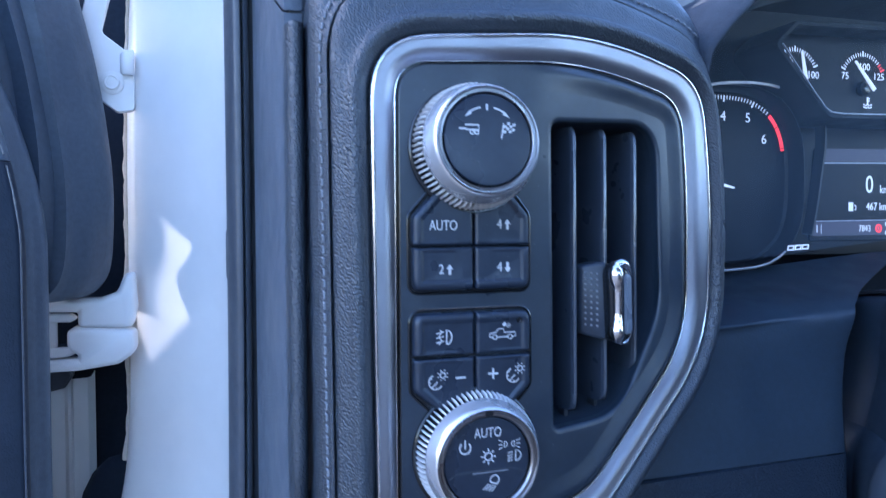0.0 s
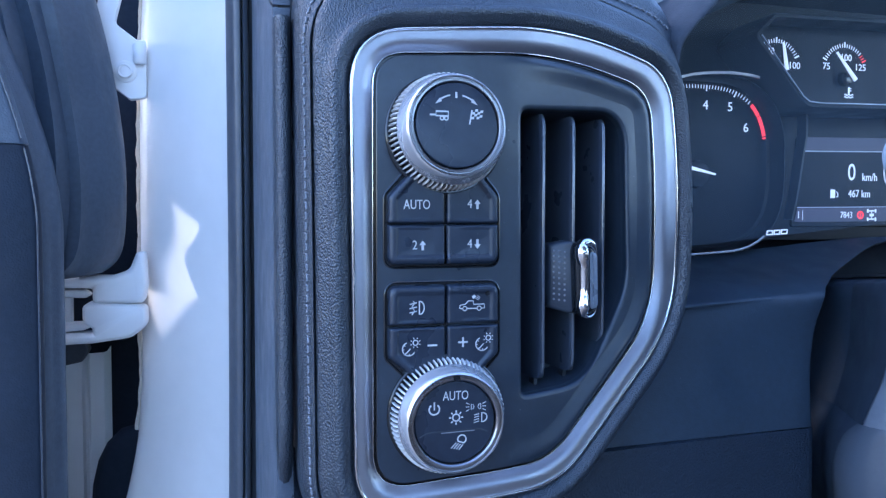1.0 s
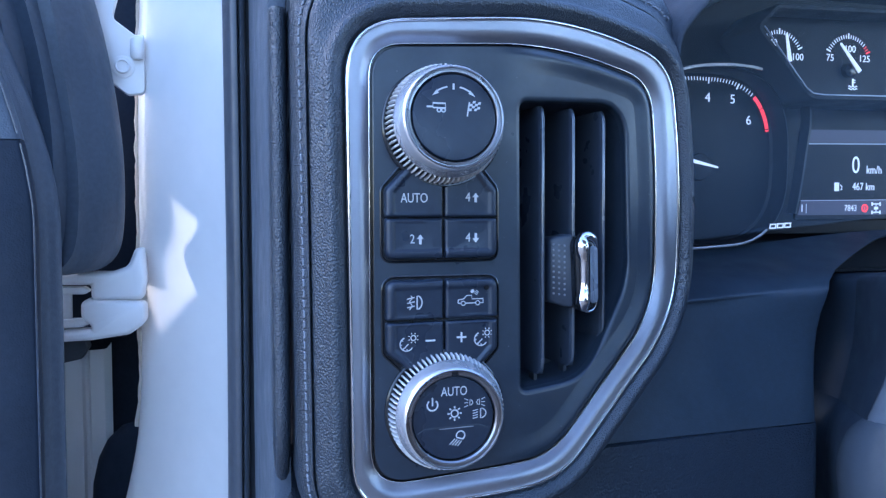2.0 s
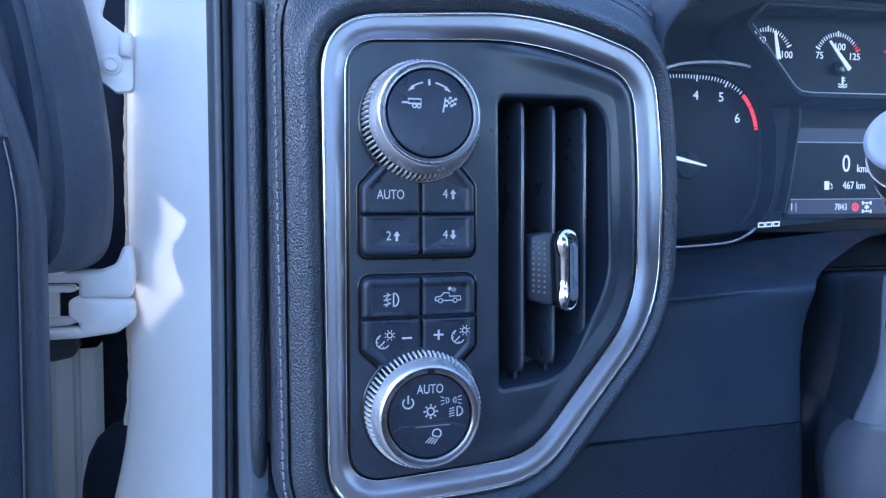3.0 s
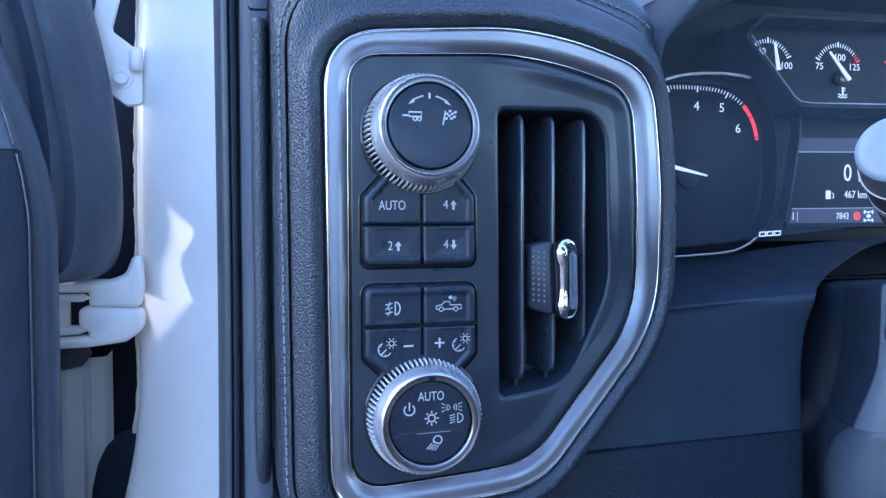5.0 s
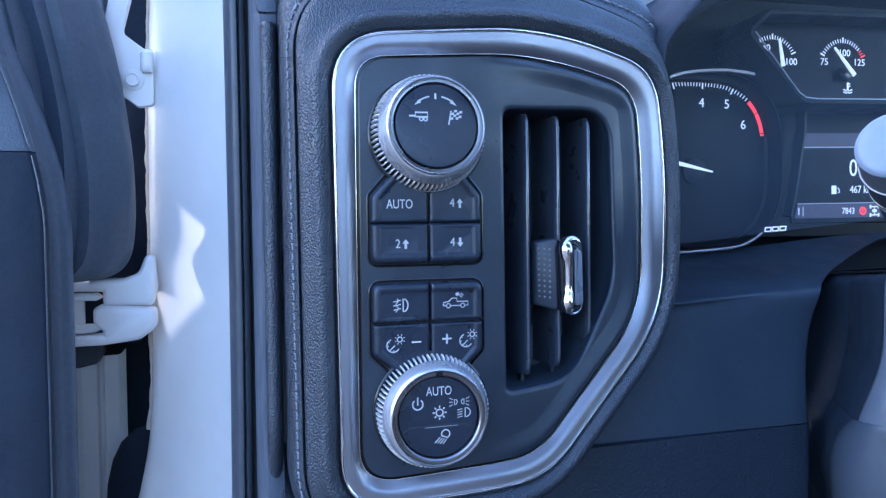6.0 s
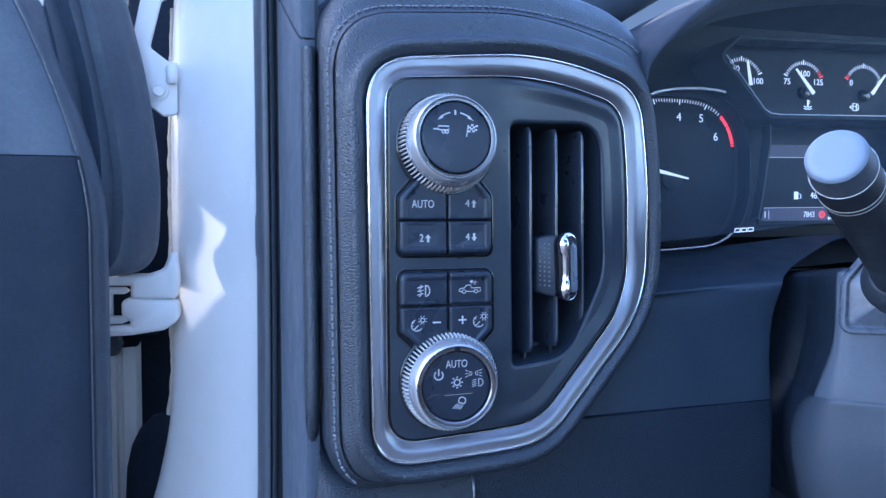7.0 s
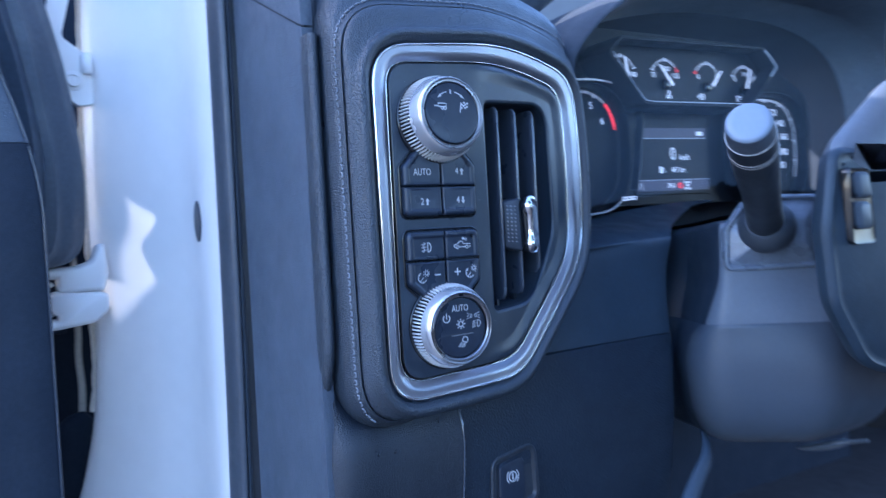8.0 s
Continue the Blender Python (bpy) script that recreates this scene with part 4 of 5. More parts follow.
for r, w in ((1.0, 0.0),):
    loft(bm, [[at(-85.3 - h, 234.5 + 10.5 * s * math.cos(a), -8 + 16.5 * s * math.sin(a)) for a in [2 * math.pi * k / 32 for k in range(32)]] for s, h in ((1.0, -0.4), (1.0, 0.7), (0.9, 1.3), (0.55, 1.0))], True, False, True)
part("plug", bm, RUBBER, jamb, "black oval rubber plug")

door = thing("open_car_door", at(-420, 250, -700), "open car door with grey grained inner trim", "car door")

# ---- hinges, wing edge and what stands in the gap behind the door ----
def cast(bm, corners, rows, y0=300.0):
    """A cast bracket in the plane of the door gap: its outline, eased over its edges."""
    loft(bm, [[at(p.x, y0 - w, p.y) for p in rpoly(inset(corners, d), 6, 3)] for d, w in rows], True, False, True)


bm = bmesh.new()
cast(bm, [(-208, -37.2, 1), (-170, -38.4, 8), (-158.5, -34.5, 8), (-153.5, -21.5, 4), (-147, -20.5, 3), (-145.6, -45, 8), (-148.5, -59.6, 5), (-184, -59.2, 4), (-184, -47.8, 2), (-208, -47.2, 1)], ((0, -8), (0, 2), (0.5, 4.0), (1.4, 5.6), (2.6, 6.8), (3.6, 7.2)))
hinge = part("hinge", bm, PAINT, door, "white painted lower hinge", smooth=70)
bm = bmesh.new()
cast(bm, [(-208, -88.6, 1), (-184, -88.2, 4), (-158, -85, 12), (-146, -76, 9), (-146.6, -62, 5), (-152, -60, 4), (-186, -57.6, 5), (-191, -60.5, 6), (-191, -72, 6), (-184.5, -77.4, 2), (-184.5, -80, 2), (-208, -80.4, 1)], ((0, -8), (0, 3), (0.5, 5.2), (1.4, 7.0), (2.4, 8.0), (3.0, 8.4)))
part("knuckle", bm, PAINT, hinge, smooth=70)
for corners in ([(-208, -48.6, 1), (-189, -49.2, 3), (-184.6, -52.4, 2), (-189, -54.8, 3), (-208, -54.2, 1)], [(-208, -72.4, 1), (-190, -72.8, 4), (-184.6, -76.2, 2), (-191, -78.8, 4), (-208, -79.6, 1)]):
    bm = bmesh.new()
    cast(bm, corners, ((0, -8), (0, 0), (0.5, 0.9), (1.2, 1.2)))
    part("link_plate", bm, PAINT, hinge, "pressed steel link plate")
bm = bmesh.new()
cast(bm, [(-208, -53.6, 1), (-198.4, -53.6, 1.5), (-198.4, -73, 1.5), (-208, -73, 1)], ((0, -4), (0, 0), (0.4, 0.5)), 303.0)
part("link_web", bm, PAINT, hinge, "web between the link plates")

bm = bmesh.new()
prof = rpoly([(-146, 95, 4), (-158, 93, 4), (-172, 104, 3), (-181, 158, 4), (-172, 200, 3), (-140, 215, 3), (-143, 196, 2), (-158, 190, 3), (-168, 150, 6), (-152, 138, 3), (-146, 139, 2)], 4, 2)
slab(bm, prof, lambda u, v, w: at(u, 312 - w, v), [(0, -6), (0, -1), (-0.7, 0)])
hinge = part("hinge", bm, PAINT, door, "white painted upper hinge bracket")
bm = bmesh.new()
loft(bm, [[at(-161 + r * math.cos(k * math.pi / 12), 312 - w, 114 + r * math.sin(k * math.pi / 12)) for k in range(24)] for r, w in ((8.2, -0.5), (8.2, 1.2), (7.0, 1.6), (6.0, 1.6))], True, False, True)
part("washer", bm, PAINT, hinge)
bm = bmesh.new()
loft(bm, [[at(-161 + r * math.cos(k * math.pi / 12), 312 - w, 114 + r * math.sin(k * math.pi / 12)) for k in range(24)] for r, w in ((5.4, 1.4), (5.4, 4.0), (4.9, 4.5), (4.1, 4.5), (3.8, 3.6))], True, False, True)
part("bolt", bm, PAINT, hinge, smooth=40)
bm = bmesh.new()
tube(bm, [at(-150.5, 308, 119.5), at(-150.5, 308, 121), at(-150.5, 308, 133.5), at(-150.5, 308, 135)], [0.0034, 0.0046, 0.0046, 0.0034], 16)
part("pin", bm, PAINT, hinge, smooth=50)

# hidden plate, added to cut the lower edge of the sun patch
bm = bmesh.new()
slab(bm, rpoly([(-208.5, -14, 4), (-213.5, 16, 20), (-220.5, 50, 20), (-225.5, 82, 5), (-240, 86, 5), (-238, 50, 20), (-230, 0, 20), (-222, -40, 8), (-206, -34, 4)], 5, 3), lambda u, v, w: at(u, 360 - w, v), [(0, -0.6), (0, 0.4), (-0.2, 0.6)])
part("sun_blocker", bm, RUBBER, door, "added unseen blocker that shapes the sun patch")

wing = thing("wing_inner_edge", at(-208, 430, -520), "white painted inner edge of the front wing", "car body")
bm = bmesh.new()
plan = [(-240, 445), (-228, 432), (-214, 428), (-212, 432), (-209.5, 432), (-207, 427), (-196, 430), (-194, 436), (-195, 470)]
sheet(bm, [[at(x, y, v) for x, y in plan] for v in (-116, -118, -200, -300, -400, -520)])
part("flange", bm, PAINT, wing, smooth=30)
bm = bmesh.new()
slab(bm, rpoly([(-230, -100, 4), (-212, -96, 4), (-206, -112, 3), (-212, -122, 3), (-232, -126, 4)], 4, 2), lambda u, v, w: at(u, 420 - w, v), [(0, -12), (0, 0), (-1.5, 1.5)])
part("rubber_stop", bm, RUBBER, wing)
# unseen outer panel of the wing, added to keep sun off the jamb
bm = bmesh.new()
loft(bm, [[at(x, y, v + (0.04 * (y - 335) if v > 0 else 0)) for x, y in ((-250, 335), (-262, 337), (-262, 1600), (-250, 1600))] for v in (-700, 2)], True, True, True)
# added piece that stops sunlit bounce from reaching the jamb
box(bm, -0.262, -0.250, 0.288, 0.334, 0.55, Z0 + 0.014, 0.002)
part("unseen_outer_skin", bm, PAINT, wing)
# unseen wavy strip, added to shade the jamb's outer edge from the sun
bm = bmesh.new()
wavy = [Vector((359.4 + 1.3 * math.sin(v * 0.055 + 0.6) + (4.0 if v < 6 else 0.0), v)) for v in range(-40, 331, 10)]
slab(bm, wavy + [Vector((480, 330)), Vector((480, -40))], lambda u, v, w: at(-205 - w, u, v), [(0, 0), (0, 4)])
part("edge_blocker", bm, RUBBER, wing, "added unseen strip that shades the jamb edge")
# dark shelf added to keep sky light off the flange
bm = bmesh.new()
box(bm, -0.248, -0.172, 0.395, 0.495, Z0 - 0.101, Z0 - 0.094, 0.002)
part("shade_shelf", bm, GAPSHADE, wing, "added dark shelf that shades the flange")
strip = thing("sealed_flange", at(-160, 430, -200), "beige sealed body flange in the hinge gap", "car body")
bm = bmesh.new()
slab(bm, rpoly([(-162.5, -30, 2), (-157.5, -30, 2), (-156.5, -196, 2), (-162.5, -198, 2)], 4, 12), lambda u, v, w: at(u + 0.7 * math.sin(v * 0.11), 430 - w, v), [(0, -4), (0, 0), (-1.2, 1.2)])
part("flange", bm, SEALER, strip)
shield = thing("wheel_arch_shield", at(-190, 480, -520), "black plastic shield behind the hinge gap", "car body")
bm = bmesh.new()
slab(bm, rpoly([(-330, 100, 10), (-214, 150, 8), (-197, 340, 6), (-105, 340, 8), (-105, -520, 8), (-330, -520, 8)], 4, 6), lambda u, v, w: at(u, 500 - w, v), [(0, -6), (0, 0), (-2, 2)])
# the hinge gap's shade is put into the shield's colour
part("panel", bm, GAPSHADE, shield)
boot = thing("cable_boot", at(-170, 385, -300), "black rubber cable boot between door and body", "cable boot")
bm = bmesh.new()
tube(bm, [at(-160, 384, -176), at(-166, 385, -182), at(-170, 386, -192), at(-174, 388, -206), at(-177, 389, -225), at(-178, 390, -250), at(-180, 392, -290), at(-186, 394, -330)], [0.006, 0.013, 0.019, 0.022, 0.0235, 0.024, 0.022, 0.02], 20)
part("bellows", bm, BOOTRUBBER, boot, smooth=60)

# ---- the open door ----


def door_edge(v, start=-195.0, k=0.0143):
    return start - k * max(0.0, v) ** 1.6


def trim_rows(levels, y0):
    """The door's inner trim near the hinges: its edge follows the curve of the door."""
    rows = []
    for v in levels:
        e = door_edge(v)
        rows.append([at(x, y, v) for x, y in ((e - 9, y0 + 40), (e - 3.4, y0 + 16), (e - 0.4, y0 + 10), (e, y0 + 6), (e - 1.2, y0 + 1.8), (e - 4, y0 + 0.2), (e - 20, y0), (e - 60, y0 - 3), (e - 140, y0 - 12), (-620, y0 - 30), (-1080, y0 - 40))])
    return rows


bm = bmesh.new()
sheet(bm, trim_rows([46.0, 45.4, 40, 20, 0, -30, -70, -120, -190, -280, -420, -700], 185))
part("lower_trim", bm, LOWTRIM, door, "darker lower door trim, shade in its colour", smooth=50)
bm = bmesh.new()
sheet(bm, trim_rows([300, 250, 200, 175, 150, 130, 110, 90, 75, 60, 48.6, 47.4, 46.8], 186))
part("upper_trim", bm, TRIMGREY, door, smooth=50)
# paler bead added to draw the highlight along the trim's edge
for levels in ((44, 30, 10, 0, -40, -120, -280, -700), (195, 175, 150, 130, 110, 90, 75, 60, 50)):
    bm = bmesh.new()
    tube(bm, [at(door_edge(v) - 1.4, 186.6, v) for v in levels], 0.0006, 8)
    part("edge_highlight", bm, VANEEDGE, door, "thin pale bead for the trim edge highlight", smooth=60)
bm = bmesh.new()
rows = []
for v in (380, 320, 270, 230, 200, 175, 150, 125, 100, 80, 60, 40, 20, 0, -40, -100, -200, -350, -700):
    e = door_edge(min(v, 120), -193.0, 0.0150) - 0.2 * max(0, v - 120)
    rows.append([at(x, y, v) for x, y in ((e - 240, 222), (e - 12, 222), (e - 7.0, 225), (e - 5.4, 229), (e - 4.0, 231.4), (e - 2.0, 232.6), (e - 0.4, 234.6), (e + 0.5, 238), (e + 0.6, 241.5), (e - 0.4, 245), (e - 4, 248), (e - 30, 250), (e - 70, 250))])
sheet(bm, rows)
part("edge_seal", bm, TRIMGREY, door, "grey rubber edge seal", smooth=60)
bm = bmesh.new()
rows = []
for v, r in ((420, 0), (330, 0), (260, 0), (200, 0), (150, 0), (110, 0), (70, 0), (40, 0), (10, 1), (-15, 3), (-28, 8), (-36, 18), (-39, 34)):
    f = -159.0 - 0.0011 * max(0.0, v - 10.0) ** 2 * 0.75 - r
    rows.append([at(x + 0.9 * math.sin(v * 0.035 + 1.3 * i) * (1 if 0 < i < 11 else 0), y, v) for i, (x, y) in enumerate(((-275 - 0.5 * max(0, v), 238), (f - 66, 242), (f - 54, 238), (f - 46, 247), (f - 37, 243), (f - 31, 252), (f - 24, 251), (f - 18, 261), (f - 11, 264), (f - 7, 274), (f - 3, 279), (f, 292), (f - 1, 306), (f - 3, 322 + 2.5 * math.sin(v * 0.07 + 1.0)), (f - 20, 330)))])
sheet(bm, eased(rows, 3))
part("hinge_cover", bm, COVERGREY, door, "folded black cover at the hinge side", smooth=50)
bm = bmesh.new()
box(bm, -1.08, -0.232, 0.232, 0.285, 0.55, 1.42, 0.006)
part("door_shell", bm, PAINT, door, "white painted door shell")
# unseen upper frame, with a solid panel added to block the sun
bm = bmesh.new()
box(bm, -1.08, -0.24, 0.245, 0.285, 1.72, 1.79, 0.006)
box(bm, -1.08, -1.02, 0.245, 0.285, 1.424, 1.716, 0.006)
box(bm, -0.52, -0.24, 0.245, 0.285, 1.424, 1.716, 0.006)
part("window_frame", bm, RUBBER, door, "unseen black window frame, added to block sun")
# unseen mirror, placed so that its shadow bounds the sun patch
bm = bmesh.new()
loft(bm, eased([[at(x, y, v) for x, y in ((-330, 300), (-330, 520), (-430, 540), (-440, 300))] for v in (275, 300, 440, 470)], 2), True, True, True)
part("mirror", bm, RUBBER, door, "unseen black door mirror, added to block sun")

# ---- instrument cluster ----
cluster = thing("instrument_cluster", at(340, 135, -25), "lit instrument cluster with dials and a small display", "instrument cluster")
bm = bmesh.new()
slab(bm, rpoly([(130, 100, 30), (230, 150, 40), (460, 150, 40), (560, 100, 30), (560, -12, 12), (130, -12, 12)]), lambda u, v, w: at(u, 140 - w, v), [(0, -8), (0, 0)])
part("back_plate", bm, SCREEN, cluster)


def on_face(depth):
    return lambda u, v, w: at(u, depth - w, v)


def needle(bm, u0, v0, u1, v1, wide, put, w):
    a, b = Vector((u0, v0)), Vector((u1, v1))
    t = (b - a).normalized()
    o = Vector((-t.y, t.x))
    pts = [a + o * wide, a - o * wide, b - o * wide * 0.4, b + o * wide * 0.4]
    loft(bm, [[put(p.x, p.y, w) for p in pts], [put(p.x, p.y, w + 1.0) for p in pts]], True, True, True)


def big_dial(cx, cz, numbers, red, needle_ends, name, bold=1.0):
    """A dial between round and square."""
    put = on_face(133)

    def rim(r, a):
        k = r * (1.0 + 0.11 * math.sin(2 * a) ** 2)
        return cx + k * math.cos(a), cz + k * math.sin(a)

    bm = bmesh.new()
    loft(bm, [[put(*rim(r, 2 * math.pi * k / 96), w) for k in range(96)] for r, w in ((58, -5), (58, 12), (57, 13), (56.2, 12), (55, 1), (53.5, -0.5), (40, -0.5))], True, False, True)
    dial = part(name, bm, SCREEN, cluster, "round dark dial")
    bm = bmesh.new()
    for k in range(red[0]):
        a = radians(180 - 2.4 * k + red[2])
        r0 = 50.6 if k % 10 else 49.0
        stroke(bm, [rim(r0, a), rim(53.0, a)], (0.46 if k % 10 else 0.85) * bold, put, 0, 0.3)
    tagged(part("tick_marks", bm, LIT, dial, "white scale marks"), kind="stuff")
    if red[1]:
        bm = bmesh.new()
        for a0, a1 in ((45.5, 36.5), (35.8, 22.0), (21.2, 20.0)):
            stroke(bm, [rim(51.8, radians(a0 + (a1 - a0) * k / 8)) for k in range(9)], 2.6, put, 0, 0.3)
        part("red_zone", bm, LITRED, dial, "red end of the scale")
    for text, u, v in numbers:
        part_of("numeral", words(text, (8.6 if bold == 1.0 else 9.8) * MM, print_on(u, v, 0.1326)), LIT, dial)
    bm = bmesh.new()
    needle(bm, *needle_ends, 1.3, put, 3.0)
    part("needle", bm, LIT, dial, "white needle")
    bm = bmesh.new()
    loft(bm, [[put(cx - 2 + r * math.cos(2 * math.pi * k / 32), cz - 6 + r * math.sin(2 * math.pi * k / 32), w) for k in range(32)] for r, w in ((9, 0), (8.5, 2.5), (7, 3))], True, False, True)
    part("hub", bm, BEZEL, dial)


big_dial(213.5, 38.5, [("4", 218, 78), ("5", 237, 77.5), ("6", 249.5, 64), ("3", 194, 77)], (56, 1, 0), (199, 37.6, 224, 32.2), "tachometer")
big_dial(472, 40, [("80", 449, 82), ("100", 468, 83), ("120", 487, 79), ("140", 499, 68), ("160", 504, 54), ("180", 503, 38), ("200", 498, 24)], (98, 0, 24), (440, 33, 480, 39), "speedometer", 1.6)

bm = bmesh.new()
WINDOW = rpoly([(233, 117, 2), (246, 129, 3), (431, 133, 3), (450, 117, 2), (410, 79, 8), (271, 77, 8)], 5, 4)
slab(bm, WINDOW, on_face(98), [(3.5, -40), (3.5, -2), (2.6, -0.6), (0.6, -0.6), (0.3, -20)], close=False)
part("gauge_frame", bm, BEZEL, cluster, "angular gauge frame")
bm = bmesh.new()
stroke(bm, [(234, 117.5), (257, 90.5), (266, 80.5), (271, 77.6), (280, 77.0), (404, 79.4)], 0.55, on_face(98), -0.4, 0.5)
stroke(bm, [(432, 132.5), (440, 127), (450, 117.5), (441, 108)], 1.3, on_face(98), -0.4, 0.5)
part("frame_line", bm, SATIN, cluster, "thin chrome line")
bm = bmesh.new()
slab(bm, grown(WINDOW, 2), on_face(121), [(0, -2), (0, 0)])
part("gauge_field", bm, SCREEN, cluster)


def small_gauge(cx, texts, ends, icon="", red_left=False, red_right=False):
    put = on_face(119)
    cz = 103.0
    bm = bmesh.new()
    loft(bm, [[put(cx + 1 + r * math.cos(2 * math.pi * k / 24), cz - 5 + r * math.sin(2 * math.pi * k / 24), w) for k in range(24)] for r, w in ((5, -2.2), (4.6, 1.6), (3.6, 2))], True, False, True)
    dial = part("small_gauge", bm, GLOSS, cluster, "small round gauge")
    bm = bmesh.new()
    red = bmesh.new()
    for k in range(21):
        a = radians(155 - 130 * k / 20)
        target = red if (red_left and k < 2) or (red_right and k > 17) else bm
        stroke(target, [(cx + 16.0 * math.cos(a), cz + 16.0 * math.sin(a)), (cx + (18.6 if k % 10 else 19.6) * math.cos(a), cz + (18.6 if k % 10 else 19.6) * math.sin(a))], 0.5 if k % 10 else 0.95, put, 0, 0.25)
    tagged(part("tick_marks", bm, LIT, dial, "white scale marks"), kind="stuff")
    if red_left or red_right:
        tagged(part("red_marks", red, LITRED, dial, "red scale marks"), kind="stuff")
    else:
        red.free()
    for text, u, v in texts:
        part_of("numeral", words(text, 6.4 * MM, print_on(u, v, 0.1186)), LIT, dial)
    bm = bmesh.new()
    needle(bm, *ends, 1.4, put, 2.0)
    part("needle", bm, LIT, dial, "white needle")
    if not icon:
        return
    bm = bmesh.new()
    u, v = cx + (4.0 if icon == "heat" else -8.5), cz - 14.6
    if icon == "heat":
        stroke(bm, [(u, v - 1.0), (u, v + 4.0)], 1.2, put, 0, 0.25)
        stroke(bm, [(u, v + 1.6), (u + 2.0, v + 1.6)], 0.6, put, 0, 0.25)
        stroke(bm, [(u, v + 3.2), (u + 2.0, v + 3.2)], 0.6, put, 0, 0.25)
        for lift in (-1.2, -2.8):
            stroke(bm, [(u - 3.6 + 0.6 * k, v + lift + 0.5 * math.sin(k * 1.3)) for k in range(13)], 0.6, put, 0, 0.25)
    elif icon == "fuel":
        stroke(bm, [(u - 1.6, v - 2.6), (u - 1.6, v + 2.8), (u + 1.8, v + 2.8), (u + 1.8, v - 2.6)], 0.8, put, 0, 0.25, closed=True)
        stroke(bm, [(u - 1.4, v + 0.6), (u + 1.6, v + 0.6)], 0.6, put, 0, 0.26)
        stroke(bm, [(u + 2.2, v - 2.0), (u + 3.6, v - 2.2), (u + 3.6, v + 1.4), (u + 2.6, v + 2.6)], 0.6, put, 0, 0.25)
        patch(bm, [(u - 5.0, v), (u - 3.0, v + 1.4), (u - 3.0, v - 1.4)], put, 0, 0.25)
    else:
        stroke(bm, [(u - 3.2, v - 2.2), (u - 3.2, v + 1.8), (u + 3.2, v + 1.8), (u + 3.2, v - 2.2)], 0.8, put, 0, 0.25, closed=True)
        for k in (-1, 1):
            stroke(bm, [(u + 1.9 * k - 0.8, v + 2.7), (u + 1.9 * k + 0.8, v + 2.7)], 0.9, put, 0, 0.25)
            stroke(bm, [(u + 1.7 * k - 0.8, v - 0.2), (u + 1.7 * k + 0.8, v - 0.2)], 0.5, put, 0, 0.25)
    tagged(part("icon", bm, LIT, dial, "small white gauge symbol"), kind="stuff")


small_gauge(262, [("100", 276, 104.5), ("40", 257, 113)], (268.5, 101, 265.5, 119))
small_gauge(317, [("75", 302, 105.5), ("125", 330, 106), ("100", 318, 112)], (324.5, 97, 308.5, 115), "heat", red_right=True)
small_gauge(373, [("0", 361, 107), ("1", 386, 107)], (379, 99, 391.5, 114), "fuel", red_left=True)
small_gauge(427, [("9", 413, 107), ("18", 440, 107), ("14", 428, 113)], (429, 99, 434, 118), "battery")

bm = bmesh.new()
slab(bm, rpoly([(296, 60, 2), (394, 62, 2), (394, -3, 2), (292, -3, 2)], 4, 3), on_face(139), [(0, -3), (0, 0), (-0.5, 0.5)])
display = part("display", bm, SCREEN, cluster, "dark driver display")
bm = bmesh.new()
patch(bm, [(299, 51), (301.5, 60), (390, 61.5), (390, 52.5)], on_face(138.4), 0, 0.2)
part("header_bar", bm, LITGREY, display, "dim grey display bar")
bm = bmesh.new()
patch(bm, [(294.5, 0.5), (297, 10), (392, 11), (392, 1)], on_face(138.4), 0, 0.2)
part("footer_bar", bm, LITGREY, display, "dim grey display bar")
bm = bmesh.new()
stroke(bm, [(299, 50.2), (390, 51.7)], 0.8, on_face(138.4), 0, 0.2)
part("header_line", bm, LITDIM, display, "thin pale line")
bm = bmesh.new()
stroke(bm, [(297, 10.6), (392, 11.6)], 0.6, on_face(138.4), 0, 0.2)
part("footer_line", bm, LITDIM, display, "thin pale line")
for text, size, u, v in (("0", 17, 343, 35.5), ("km/h", 8, 359, 32.5), ("467 km", 7.6, 350, 20.5), ("7843", 6.4, 339, 5.3)):
    part_of("numeral", words(text, size * MM, print_on(u, v, 0.1380, 0.85)), LIT, display)
bm = bmesh.new()
put = on_face(138.3)
patch(bm, [(325, 17.5), (325, 23.5), (329, 23.5), (329, 17.5)], put)
stroke(bm, [(330, 22), (331.4, 20.8), (331.4, 18.4), (330.2, 18.4)], 0.6, put)
stroke(bm, [(298, 3), (298, 8)], 0.8, put)
for v in (2.4, 8.4):
    stroke(bm, [(358.5, v), (364.5, v + 0.1)], 0.9, put)
    for u in (358.0, 365.0):
        stroke(bm, [(u, v - 1.3), (u, v + 1.3)], 1.4, put)
stroke(bm, [(361.5, 2.4), (361.5, 8.4)], 0.7, put, 0.0, 0.13)
stroke(bm, [(359.6, 5.4), (363.4, 5.5)], 2.0, put, 0.0, 0.14)
stroke(bm, [(377, 56), (386, 56.2)], 4.0, put)
stroke(bm, [(301.5, 2), (301.5, 8.5)], 0.4, put)
tagged(part("icon", bm, LIT, display, "small white display symbols"), kind="stuff")
bm = bmesh.new()
stroke(bm, arc(351.5, 5.4, 2.4, 0, 360, 14)[:-1], 1.2, put, closed=True)
stroke(bm, [(351.5, 4.2), (351.5, 6.6)], 0.9, put)
part("warning_icon", bm, LITRED, display, "red brake warning symbol")
bm = bmesh.new()
